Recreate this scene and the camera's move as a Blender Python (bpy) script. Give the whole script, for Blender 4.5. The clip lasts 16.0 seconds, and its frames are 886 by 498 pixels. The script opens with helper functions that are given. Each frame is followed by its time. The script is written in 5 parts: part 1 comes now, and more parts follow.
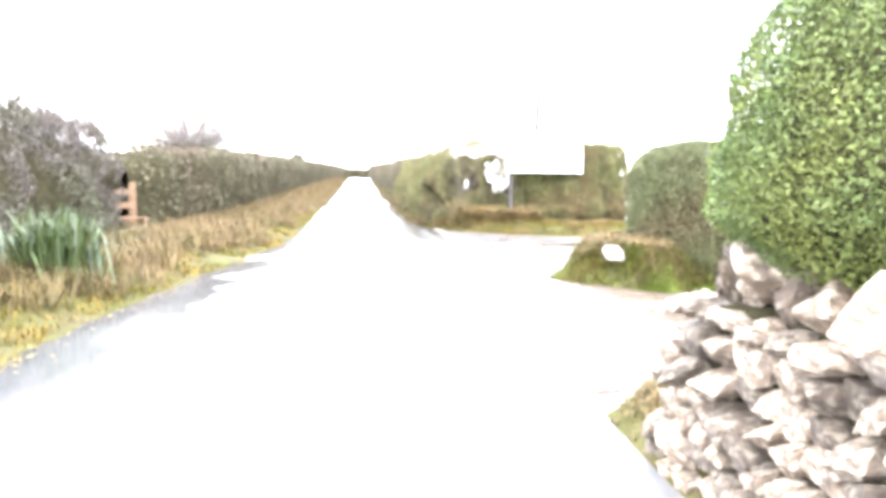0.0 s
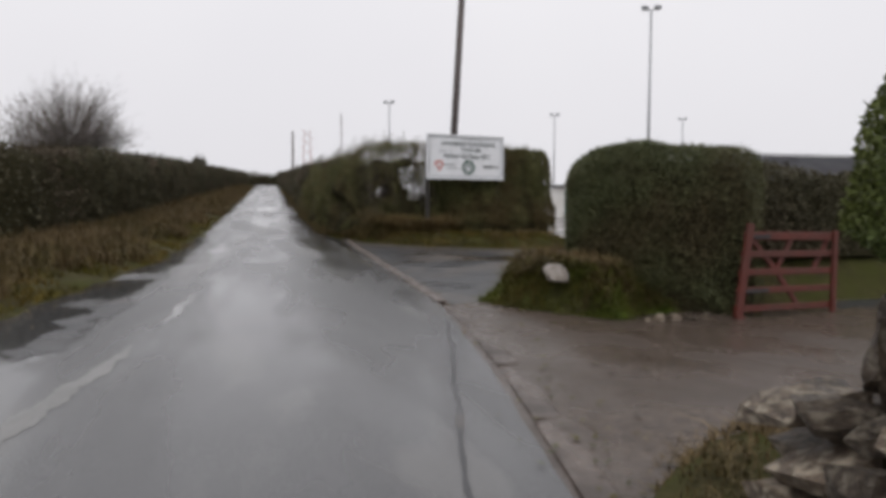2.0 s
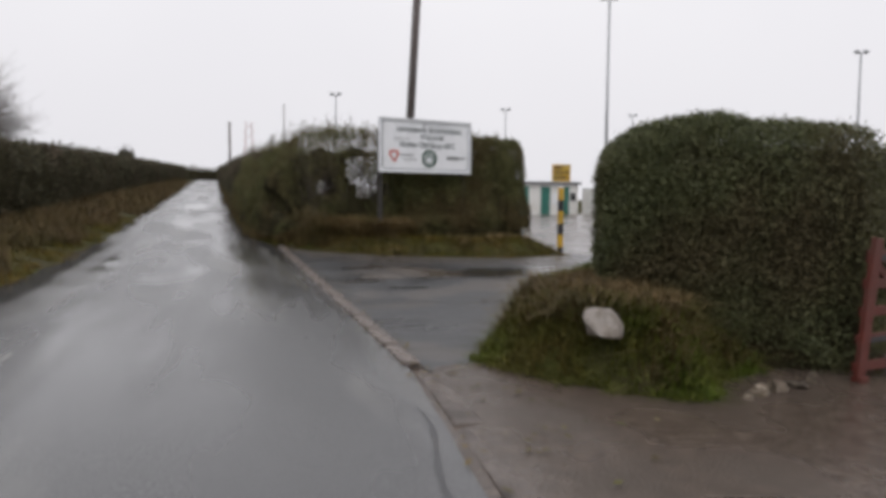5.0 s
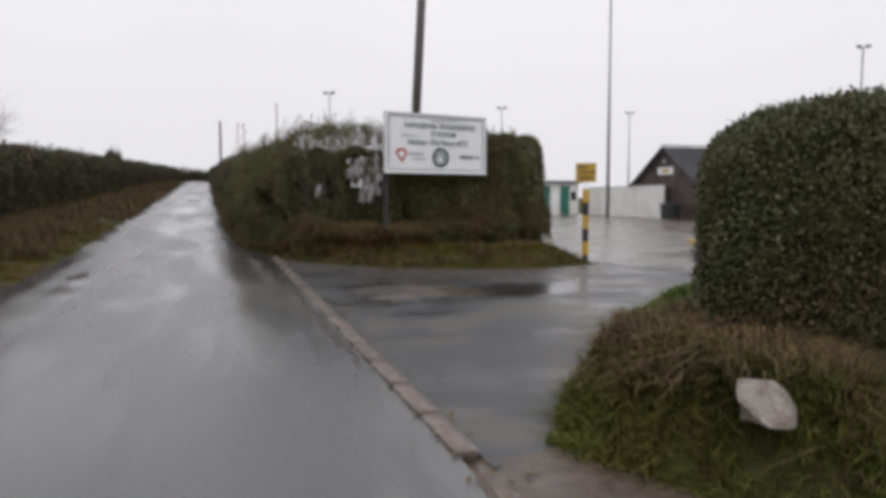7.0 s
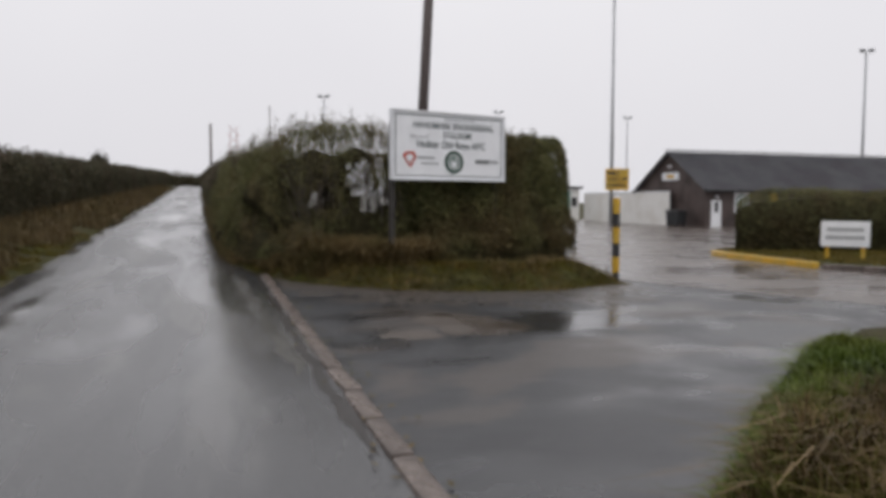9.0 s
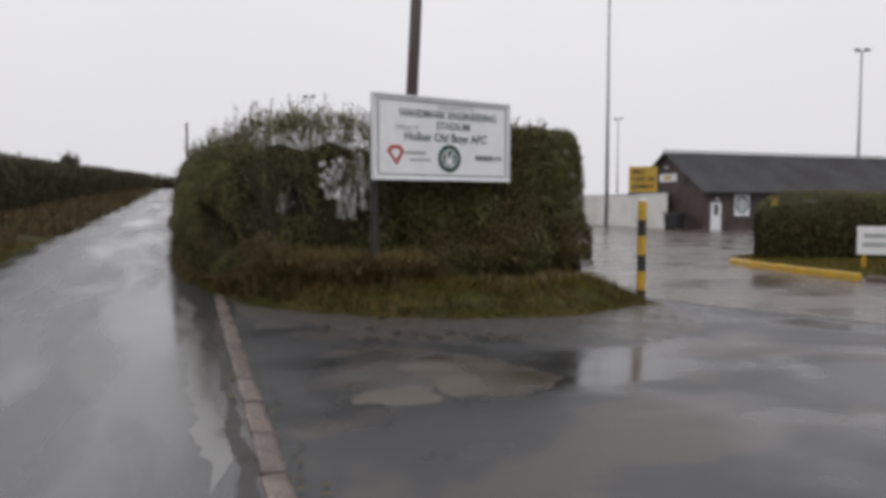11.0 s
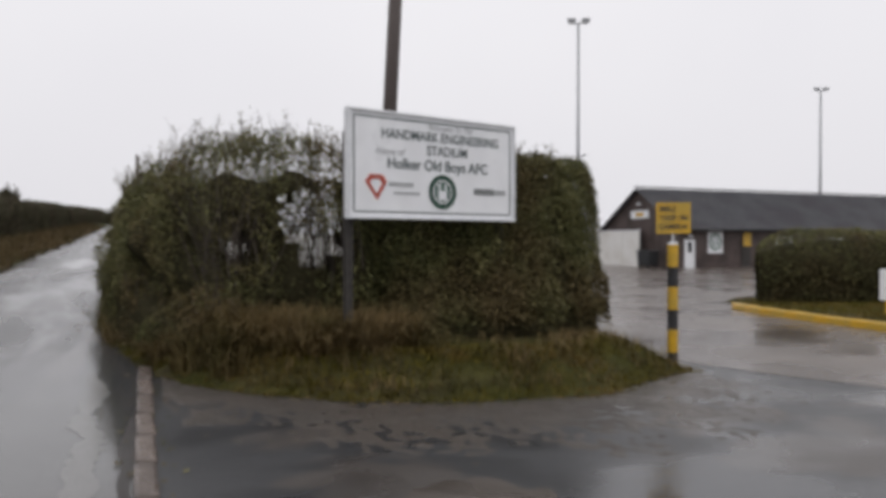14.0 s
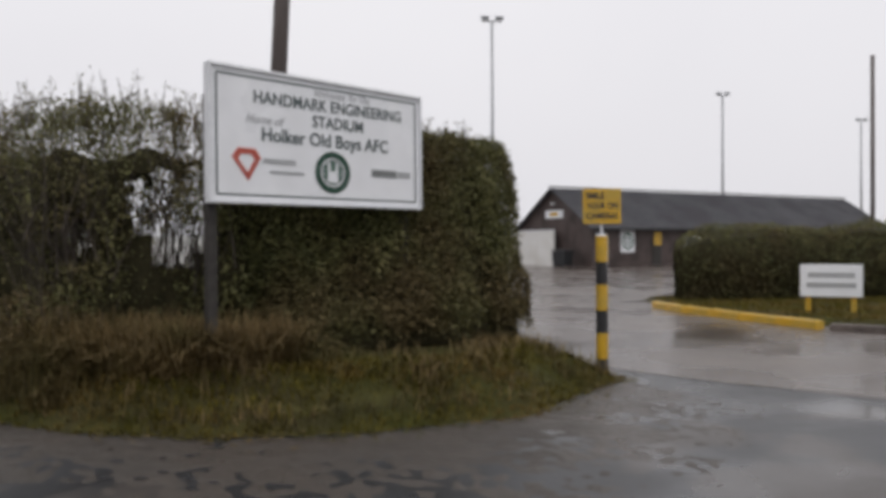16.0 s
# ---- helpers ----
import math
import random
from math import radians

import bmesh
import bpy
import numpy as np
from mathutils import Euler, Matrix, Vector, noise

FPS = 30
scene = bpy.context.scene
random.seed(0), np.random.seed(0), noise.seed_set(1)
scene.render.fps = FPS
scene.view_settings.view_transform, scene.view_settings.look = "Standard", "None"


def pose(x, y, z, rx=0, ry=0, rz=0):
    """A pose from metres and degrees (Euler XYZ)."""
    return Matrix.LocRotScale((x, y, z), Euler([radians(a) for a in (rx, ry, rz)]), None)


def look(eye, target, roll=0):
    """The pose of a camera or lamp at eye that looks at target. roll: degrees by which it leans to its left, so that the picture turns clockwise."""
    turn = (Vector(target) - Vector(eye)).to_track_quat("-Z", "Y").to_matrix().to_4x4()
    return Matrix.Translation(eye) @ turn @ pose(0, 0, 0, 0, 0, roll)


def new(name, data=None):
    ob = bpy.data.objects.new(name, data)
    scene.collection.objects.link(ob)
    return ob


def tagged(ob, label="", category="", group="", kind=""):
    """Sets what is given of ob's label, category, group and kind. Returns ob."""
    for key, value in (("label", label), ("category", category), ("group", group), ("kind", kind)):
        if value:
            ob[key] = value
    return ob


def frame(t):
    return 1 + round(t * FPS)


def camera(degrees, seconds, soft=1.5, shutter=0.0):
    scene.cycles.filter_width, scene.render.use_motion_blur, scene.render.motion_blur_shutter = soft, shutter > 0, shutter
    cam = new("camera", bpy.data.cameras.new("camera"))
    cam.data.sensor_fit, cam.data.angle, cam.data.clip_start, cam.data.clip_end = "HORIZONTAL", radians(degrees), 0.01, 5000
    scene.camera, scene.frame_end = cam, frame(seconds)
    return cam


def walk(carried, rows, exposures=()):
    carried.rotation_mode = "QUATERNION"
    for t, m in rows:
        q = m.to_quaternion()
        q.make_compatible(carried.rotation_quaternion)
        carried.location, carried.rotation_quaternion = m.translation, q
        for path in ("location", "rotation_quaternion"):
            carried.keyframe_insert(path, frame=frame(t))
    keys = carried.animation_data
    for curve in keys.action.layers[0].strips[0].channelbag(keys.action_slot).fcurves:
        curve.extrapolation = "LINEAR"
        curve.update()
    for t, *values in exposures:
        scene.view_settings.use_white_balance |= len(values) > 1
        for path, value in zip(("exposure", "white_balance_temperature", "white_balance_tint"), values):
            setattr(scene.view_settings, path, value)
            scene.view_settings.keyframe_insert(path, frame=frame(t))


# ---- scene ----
cam = camera(63.1, 16.0, soft=4.4)
PATH = [
    (1, (0.215, -0.263, 1.449), (0.5, 1.712, 1.313), 0.4),
    (1.5, (0.281, 0.241, 1.442), (0.651, 2.202, 1.308), 0.4),
    (2, (0.326, 0.581, 1.402), (0.792, 2.522, 1.271), 0.3),
    (2.5, (0.419, 1.34, 1.453), (0.895, 3.278, 1.313), 0.2),
    (3, (0.576, 1.834, 1.452), (1.109, 3.756, 1.306), 0.0),
    (3.5, (0.652, 2.53, 1.445), (1.223, 4.442, 1.303), 0.1),
    (4, (0.797, 3.041, 1.457), (1.391, 4.945, 1.309), -0.0),
    (4.2, (0.831, 3.252, 1.451), (1.423, 5.157, 1.307), 0.4),
    (6.5, (1.114, 5.312, 1.499), (1.736, 7.207, 1.357), 0.1),
    (7, (1.113, 5.835, 1.545), (1.733, 7.731, 1.402), 0.0),
    (7.5, (1.244, 6.376, 1.549), (1.864, 8.272, 1.404), 0.1),
    (8, (1.218, 6.885, 1.573), (1.833, 8.783, 1.43), -0.0),
    (8.5, (1.289, 7.348, 1.638), (1.916, 9.242, 1.493), 0.1),
    (9, (1.363, 7.745, 1.643), (1.999, 9.637, 1.513), 0.1),
    (11.5, (2.15, 10.339, 1.682), (2.843, 12.212, 1.562), -0.1),
    (12, (2.228, 10.634, 1.641), (2.987, 12.481, 1.526), -0.3),
    (12.5, (2.366, 11.212, 1.703), (3.13, 13.056, 1.584), -0.0),
    (13, (2.43, 11.618, 1.753), (3.196, 13.462, 1.643), -0.1),
    (13.5, (2.481, 11.906, 1.774), (3.246, 13.754, 1.726), -0.0),
    (14, (2.455, 12.23, 1.792), (3.221, 14.078, 1.767), -0.0),
    (14.5, (2.558, 12.489, 1.804), (3.325, 14.336, 1.816), -0.2),
    (15, (2.768, 12.72, 1.808), (3.533, 14.568, 1.823), 0.5),
    (15.5, (2.948, 13.088, 1.771), (3.723, 14.931, 1.777), 0.7),
    (16, (3.243, 13.487, 1.673), (4.217, 15.234, 1.654), -0.4),
]
# the first second, before the sign can be told from the sky
PATH = [
    (0, (0.10, -1.22, 1.41), (0.325, 0.757, 1.256), 0.0),
    (0.5, (0.15, -0.74, 1.435), (0.392, 1.237, 1.281), 0.3),
] + PATH
walk(cam, [(t, look(eye, target, roll)) for t, eye, target, roll in PATH],
     exposures=[(0, 4.0, 6100, 10), (0.2, 3.4, 6100, 10), (0.5, 2.2, 6150, 10), (0.8, 1.25, 6350, 10), (1.0, 0.85, 6450, 10),
                (1.3, 0.35, 6500, 10), (1.7, 0.1, 6500, 10), (2.2, 0.06, 6500, 10), (4, 0.1, 6500, 10), (7, 0.13, 6500, 10), (8.5, 0.03, 6500, 10), (11.5, 0.0, 6500, 10), (13, 0.07, 6500, 10), (16, 0.04, 6500, 10)])

# ---- world: rain cloud from edge to edge ----
world = bpy.data.worlds.new("overcast")
scene.world = world
world.use_nodes = True
wn, wl = world.node_tree.nodes, world.node_tree.links
bg = wn["Background"]
tc = wn.new("ShaderNodeTexCoord")
sep = wn.new("ShaderNodeSeparateXYZ")
ramp = wn.new("ShaderNodeValToRGB")
cloud = wn.new("ShaderNodeTexNoise")
mixc = wn.new("ShaderNodeMix")
mixc.data_type, mixc.blend_type = "RGBA", "MULTIPLY"
cloud.inputs["Scale"].default_value = 2.2
cloud.inputs["Detail"].default_value = 4
cramp = wn.new("ShaderNodeValToRGB")
cramp.color_ramp.elements[0].color = (0.93, 0.93, 0.94, 1)
cramp.color_ramp.elements[1].color = (1.04, 1.04, 1.03, 1)
ramp.color_ramp.elements[0].color = (0.70, 0.69, 0.72, 1)
ramp.color_ramp.elements[0].position = 0.0
ramp.color_ramp.elements[1].color = (0.80, 0.79, 0.82, 1)
ramp.color_ramp.elements[1].position = 0.35
wl.new(tc.outputs["Generated"], sep.inputs[0])
wl.new(sep.outputs["Z"], ramp.inputs[0])
wl.new(tc.outputs["Generated"], cloud.inputs["Vector"])
wl.new(cloud.outputs["Fac"], cramp.inputs[0])
mixc.inputs["Factor"].default_value = 1.0
wl.new(ramp.outputs[0], mixc.inputs["A"])
wl.new(cramp.outputs[0], mixc.inputs["B"])
wl.new(mixc.outputs["Result"], bg.inputs[0])
bg.inputs[1].default_value = 1.06

sun = new("sun", bpy.data.lights.new("sun", "SUN"))
sun.data.energy, sun.data.angle, sun.data.color = 0.7, radians(40), (1.0, 0.97, 0.93)
sun.matrix_world = look((0, 0, 30), (6, 14, 0))


# ---- materials ----
def mat(name, a, b, scale=8.0, rough=(0.5, 0.8), bump=0.3, bump_scale=40.0, metal=0.0, spec=0.5,
        c=None, big=0.6, bump_dist=0.01, island=0.0, objvar=0.0, stretch=(1, 1, 1), stain=(0.45, 0.65)):
    """A surface whose colour goes from a to b in grain, with c as larger stains."""
    m = bpy.data.materials.new(name)
    m.use_nodes = True
    n, l = m.node_tree.nodes, m.node_tree.links
    p = n["Principled BSDF"]
    tex = n.new("ShaderNodeTexCoord")
    mp = n.new("ShaderNodeMapping")
    mp.inputs["Scale"].default_value = stretch
    l.new(tex.outputs["Object"], mp.inputs[0])
    n1 = n.new("ShaderNodeTexNoise")
    n1.inputs["Scale"].default_value, n1.inputs["Detail"].default_value = scale, 6
    n1.inputs["Roughness"].default_value = 0.65
    l.new(mp.outputs[0], n1.inputs["Vector"])
    r1 = n.new("ShaderNodeValToRGB")
    r1.color_ramp.elements[0].color, r1.color_ramp.elements[1].color = (*a, 1), (*b, 1)
    r1.color_ramp.elements[0].position, r1.color_ramp.elements[1].position = 0.32, 0.68
    l.new(n1.outputs["Fac"], r1.inputs[0])
    col = r1.outputs[0]
    n2 = n.new("ShaderNodeTexNoise")
    n2.inputs["Scale"].default_value, n2.inputs["Detail"].default_value = big, 5
    l.new(mp.outputs[0], n2.inputs["Vector"])
    if c is not None:
        r2 = n.new("ShaderNodeValToRGB")
        r2.color_ramp.elements[0].position, r2.color_ramp.elements[1].position = stain
        l.new(n2.outputs["Fac"], r2.inputs[0])
        mx = n.new("ShaderNodeMix")
        mx.data_type = "RGBA"
        l.new(r2.outputs[0], mx.inputs["Factor"])
        l.new(col, mx.inputs["A"])
        mx.inputs["B"].default_value = (*c, 1)
        col = mx.outputs["Result"]
    for amount, source in ((island, "island"), (objvar, "object")):
        if amount:
            if source == "island":
                g = n.new("ShaderNodeNewGeometry").outputs["Random Per Island"]
            else:
                g = n.new("ShaderNodeObjectInfo").outputs["Random"]
            mr = n.new("ShaderNodeMapRange")
            mr.inputs["To Min"].default_value, mr.inputs["To Max"].default_value = 1 - amount, 1 + amount
            l.new(g, mr.inputs["Value"])
            hs = n.new("ShaderNodeHueSaturation")
            l.new(mr.outputs[0], hs.inputs["Value"])
            l.new(col, hs.inputs["Color"])
            col = hs.outputs[0]
    l.new(col, p.inputs["Base Color"])
    rr = n.new("ShaderNodeMapRange")
    rr.inputs["From Min"].default_value, rr.inputs["From Max"].default_value = 0.35, 0.65
    rr.inputs["To Min"].default_value, rr.inputs["To Max"].default_value = rough
    l.new(n2.outputs["Fac"], rr.inputs["Value"])
    l.new(rr.outputs[0], p.inputs["Roughness"])
    p.inputs["Metallic"].default_value = metal
    p.inputs["Specular IOR Level"].default_value = spec
    if bump:
        n3 = n.new("ShaderNodeTexNoise")
        n3.inputs["Scale"].default_value, n3.inputs["Detail"].default_value = bump_scale, 5
        l.new(mp.outputs[0], n3.inputs["Vector"])
        bp = n.new("ShaderNodeBump")
        bp.inputs["Strength"].default_value, bp.inputs["Distance"].default_value = bump, bump_dist
        l.new(n3.outputs["Fac"], bp.inputs["Height"])
        l.new(bp.outputs[0], p.inputs["Normal"])
    return m


def wet(name, dry, dark, pale, patch, smooth_r=0.05, rough_r=0.36, stretch=(1, 0.3, 1), edge=None, grit=110, film=(0.42, 0.66)):
    """Rain-wet paving: grain, larger pale patches, and smooth films of water where it lies low."""
    m = bpy.data.materials.new(name)
    m.use_nodes = True
    n, l = m.node_tree.nodes, m.node_tree.links
    p = n["Principled BSDF"]
    tex = n.new("ShaderNodeTexCoord")
    mp = n.new("ShaderNodeMapping")
    mp.inputs["Scale"].default_value = stretch
    l.new(tex.outputs["Object"], mp.inputs[0])

    def noise_tex(scale, detail, vec, lo, hi, distort=0.0):
        t = n.new("ShaderNodeTexNoise")
        t.inputs["Scale"].default_value, t.inputs["Detail"].default_value, t.inputs["Distortion"].default_value = scale, detail, distort
        l.new(vec, t.inputs["Vector"])
        r = n.new("ShaderNodeMapRange")
        r.interpolation_type = "SMOOTHSTEP"
        r.inputs["From Min"].default_value, r.inputs["From Max"].default_value = lo, hi
        l.new(t.outputs["Fac"], r.inputs["Value"])
        return r.outputs[0]

    def mix(f, a, c):
        x = n.new("ShaderNodeMix")
        x.data_type = "RGBA"
        l.new(f, x.inputs["Factor"])
        for sock, v in (("A", a), ("B", c)):
            if isinstance(v, tuple):
                x.inputs[sock].default_value = (*v, 1)
            else:
                l.new(v, x.inputs[sock])
        return x.outputs["Result"]

    def calc(op, a, c):
        x = n.new("ShaderNodeMath")
        x.operation = op
        x.use_clamp = True
        for k, v in enumerate((a, c)):
            if isinstance(v, (int, float)):
                x.inputs[k].default_value = v
            else:
                l.new(v, x.inputs[k])
        return x.outputs[0]

    grain = noise_tex(grit, 3, tex.outputs["Object"], 0.35, 0.65)
    wide = noise_tex(0.55, 4, mp.outputs[0], 0.42, 0.62, 0.6)
    worn = noise_tex(0.9, 5, mp.outputs[0], 0.52, 0.60, 0.4)
    col = mix(grain, dark, dry)
    col = mix(calc("MULTIPLY", worn, patch), col, pale)
    water = noise_tex(0.8, 4, mp.outputs[0], *film, 0.3)
    water = calc("ADD", calc("MULTIPLY", water, 0.65), calc("MULTIPLY", wide, 0.45))
    if edge:
        x0, x1 = edge
        sp = n.new("ShaderNodeSeparateXYZ")
        l.new(tex.outputs["Object"], sp.inputs[0])
        r = n.new("ShaderNodeMapRange")
        r.interpolation_type = "SMOOTHSTEP"
        r.inputs["From Min"].default_value, r.inputs["From Max"].default_value = x0, x1
        l.new(sp.outputs["X"], r.inputs["Value"])
        lie = noise_tex(0.35, 3, tex.outputs["Object"], 0.40, 0.52, 0.5)
        water = calc("ADD", water, calc("MULTIPLY", r.outputs[0], lie))
    col = mix(calc("MULTIPLY", water, 0.35), col, tuple(0.5 * q for q in dark))
    l.new(col, p.inputs["Base Color"])
    rr = n.new("ShaderNodeMapRange")
    rr.inputs["To Min"].default_value, rr.inputs["To Max"].default_value = rough_r, smooth_r
    l.new(water, rr.inputs["Value"])
    l.new(rr.outputs[0], p.inputs["Roughness"])
    p.inputs["Specular IOR Level"].default_value = 0.55
    bp = n.new("ShaderNodeBump")
    bp.inputs["Distance"].default_value = 0.006
    h = n.new("ShaderNodeTexNoise")
    h.inputs["Scale"].default_value, h.inputs["Detail"].default_value = 70, 4
    l.new(tex.outputs["Object"], h.inputs["Vector"])
    st = n.new("ShaderNodeMapRange")
    st.inputs["To Min"].default_value, st.inputs["To Max"].default_value = 0.35, 0.015
    l.new(water, st.inputs["Value"])
    l.new(st.outputs[0], bp.inputs["Strength"])
    l.new(h.outputs["Fac"], bp.inputs["Height"])
    l.new(bp.outputs[0], p.inputs["Normal"])
    return m


M_ROAD = wet("wet_asphalt", (0.108, 0.108, 0.110), (0.055, 0.056, 0.059), (0.155, 0.153, 0.148), 0.6, 0.07, 0.33, (1, 0.2, 1), edge=(-1.2, -1.7), film=(0.40, 0.64))
M_APRON = wet("wet_patched_asphalt", (0.056, 0.057, 0.060), (0.030, 0.031, 0.034), (0.105, 0.088, 0.076), 0.55, 0.12, 0.46, (0.7, 1, 1), film=(0.44, 0.68))
M_PALEWORN = wet("pale_worn_asphalt", (0.19, 0.187, 0.18), (0.12, 0.118, 0.114), (0.22, 0.216, 0.208), 0.5, 0.07, 0.22, (1, 0.4, 1))
M_CONC = wet("wet_concrete_yard", (0.145, 0.12, 0.105), (0.09, 0.074, 0.064), (0.175, 0.148, 0.13), 0.5, 0.13, 0.36, (0.5, 0.6, 1), None, 60, (0.38, 0.70))
M_WORN = wet("worn_brown_asphalt", (0.105, 0.088, 0.076), (0.06, 0.051, 0.045), (0.13, 0.11, 0.096), 0.6, 0.06, 0.4, (0.9, 0.9, 1))
M_GRIT = mat("brown_wet_grit", (0.028, 0.025, 0.022), (0.125, 0.105, 0.09), 70, (0.25, 0.6), 0.8, 90, spec=0.5, c=(0.055, 0.047, 0.04), big=1.2, bump_dist=0.012)
M_CHANNEL = mat("pinkish_channel_concrete", (0.085, 0.066, 0.056), (0.16, 0.128, 0.11), 14, (0.15, 0.45), 0.6, 60, c=(0.062, 0.048, 0.04), big=3.0, objvar=0.15)
M_MUD = mat("wet_stony_drive", (0.058, 0.043, 0.035), (0.145, 0.112, 0.09), 10, (0.1, 0.42), 0.5, 45, spec=0.5, c=(0.075, 0.057, 0.045), big=0.9, bump_dist=0.015)
M_SOIL = mat("verge_soil_and_moss", (0.035, 0.028, 0.016), (0.075, 0.07, 0.025), 5, (0.7, 0.95), 0.6, 30, c=(0.05, 0.055, 0.015), big=0.8, bump_dist=0.03, spec=0.08)
# wet mud darkened further: the gap's shade is put into the colour
M_HOLE = mat("sodden_gap_shade", (0.018, 0.016, 0.015), (0.045, 0.038, 0.034), 20, (0.3, 0.6), 0.4, 50, bump_dist=0.01)
M_KERB = mat("worn_kerb_concrete", (0.10, 0.08, 0.07), (0.20, 0.162, 0.142), 14, (0.2, 0.5), 0.6, 60, c=(0.075, 0.06, 0.053), big=3.0, objvar=0.15)
M_LEAF = mat("hedge_leaf", (0.085, 0.092, 0.036), (0.165, 0.155, 0.064), 3, (0.5, 0.7), 0, island=0.5, c=(0.125, 0.095, 0.045), big=0.9, spec=0.2)
M_LEAF_CLIP = mat("clipped_hedge_leaf", (0.078, 0.090, 0.041), (0.136, 0.142, 0.065), 3, (0.5, 0.75), 0, island=0.4, c=(0.10, 0.082, 0.042), big=0.9, spec=0.3)
M_LEAF_YEW = mat("conifer_leaf", (0.06, 0.10, 0.034), (0.135, 0.155, 0.048), 2, (0.4, 0.7), 0, island=0.4, c=(0.12, 0.13, 0.03), big=1.2, spec=0.2)
M_LEAF_FAR = mat("winter_hedge_leaf", (0.056, 0.056, 0.036), (0.112, 0.10, 0.062), 2, (0.5, 0.8), 0, island=0.45, c=(0.10, 0.08, 0.058), big=0.3, spec=0.1)
M_LEAF_TWIGGY = mat("purplish_winter_leaf", (0.05, 0.042, 0.036), (0.10, 0.08, 0.068), 2, (0.5, 0.8), 0, island=0.5, c=(0.06, 0.062, 0.03), big=0.6)
M_BRAMBLE = mat("winter_bramble_leaf", (0.085, 0.062, 0.03), (0.16, 0.118, 0.055), 2, (0.5, 0.8), 0, island=0.5, c=(0.075, 0.08, 0.03), big=0.8, spec=0.2)
# near-black: the shade inside hedges, conifer and wall is put into this colour
M_CORE = mat("dark_core_shade", (0.02, 0.019, 0.011), (0.045, 0.04, 0.022), 9, (0.8, 0.95), 0.6, 25, bump_dist=0.04, spec=0.02)
M_TWIG = mat("bare_twig_bark", (0.05, 0.04, 0.03), (0.10, 0.08, 0.065), 20, (0.7, 0.9), 0, island=0.3)
# paler copy of the bark: haze before the far tree put into its colour
M_TWIG_FAR = mat("hazed_far_twig", (0.14, 0.122, 0.11), (0.225, 0.2, 0.182), 20, (0.7, 0.9), 0, island=0.3)
M_STRAW = mat("dead_grass_blade", (0.095, 0.068, 0.030), (0.20, 0.142, 0.066), 2, (0.6, 0.8), 0, island=0.5, c=(0.075, 0.07, 0.024), big=0.9, spec=0.15)
M_STRAW_DULL = mat("sodden_dead_grass_blade", (0.085, 0.060, 0.028), (0.165, 0.115, 0.055), 2, (0.6, 0.8), 0, island=0.5, c=(0.075, 0.062, 0.025), big=0.9, spec=0.15)
M_OLIVE = mat("mossy_verge_blade", (0.058, 0.054, 0.007), (0.125, 0.10, 0.015), 2, (0.6, 0.8), 0, island=0.45, c=(0.15, 0.10, 0.03), big=1.1, spec=0.12)
M_GRASS = mat("green_grass_blade", (0.062, 0.098, 0.011), (0.12, 0.152, 0.025), 2, (0.6, 0.8), 0, island=0.45, c=(0.11, 0.09, 0.026), big=0.8, spec=0.15)
M_STONE = mat("lichened_limestone", (0.066, 0.050, 0.037), (0.22, 0.166, 0.12), 9, (0.35, 0.75), 1.0, 26, c=(0.42, 0.36, 0.28), big=5.5, objvar=0.55, bump_dist=0.025, stain=(0.49, 0.64))
M_ROCK = mat("pale_limestone_rock", (0.18, 0.155, 0.135), (0.40, 0.36, 0.325), 11, (0.4, 0.7), 0.7, 24, c=(0.17, 0.14, 0.115), big=3.2, bump_dist=0.02)
M_WHITE = mat("white_sign_face", (0.83, 0.84, 0.87), (0.88, 0.89, 0.91), 4, (0.25, 0.4), 0.02, 30, c=(0.80, 0.81, 0.83), big=1.5)
M_FRAME = mat("weathered_white_frame", (0.68, 0.69, 0.72), (0.80, 0.81, 0.83), 9, (0.4, 0.6), 0.1, 40)
M_INK = mat("dark_grey_green_print", (0.06, 0.085, 0.085), (0.08, 0.105, 0.105), 8, (0.4, 0.5), 0)
M_GREEN = mat("green_print", (0.03, 0.11, 0.07), (0.045, 0.14, 0.09), 8, (0.4, 0.5), 0)
M_RED = mat("red_print", (0.70, 0.16, 0.11), (0.78, 0.22, 0.16), 8, (0.4, 0.5), 0)
M_PALE = mat("pale_grey_print", (0.36, 0.37, 0.38), (0.42, 0.43, 0.44), 8, (0.4, 0.5), 0)
M_GREYINK = mat("mid_grey_print", (0.16, 0.17, 0.17), (0.21, 0.22, 0.22), 8, (0.4, 0.5), 0)
M_DARKWOOD = mat("dark_sign_post_wood", (0.025, 0.022, 0.02), (0.05, 0.045, 0.04), 12, (0.6, 0.8), 0.3, 40)
M_POLE = mat("creosoted_pole_wood", (0.07, 0.055, 0.05), (0.13, 0.105, 0.10), 14, (0.6, 0.8), 0.3, 30, stretch=(6, 6, 0.5))
M_STEEL = mat("galvanised_steel", (0.30, 0.31, 0.33), (0.42, 0.43, 0.45), 10, (0.4, 0.6), 0.05, 40, metal=0.3)
M_YELLOW = mat("yellow_paint", (0.56, 0.32, 0.02), (0.68, 0.41, 0.035), 10, (0.3, 0.5), 0.15, 40, c=(0.50, 0.33, 0.05), big=4)
M_BLACK = mat("black_paint", (0.018, 0.018, 0.02), (0.04, 0.04, 0.043), 10, (0.35, 0.55), 0.15, 40)
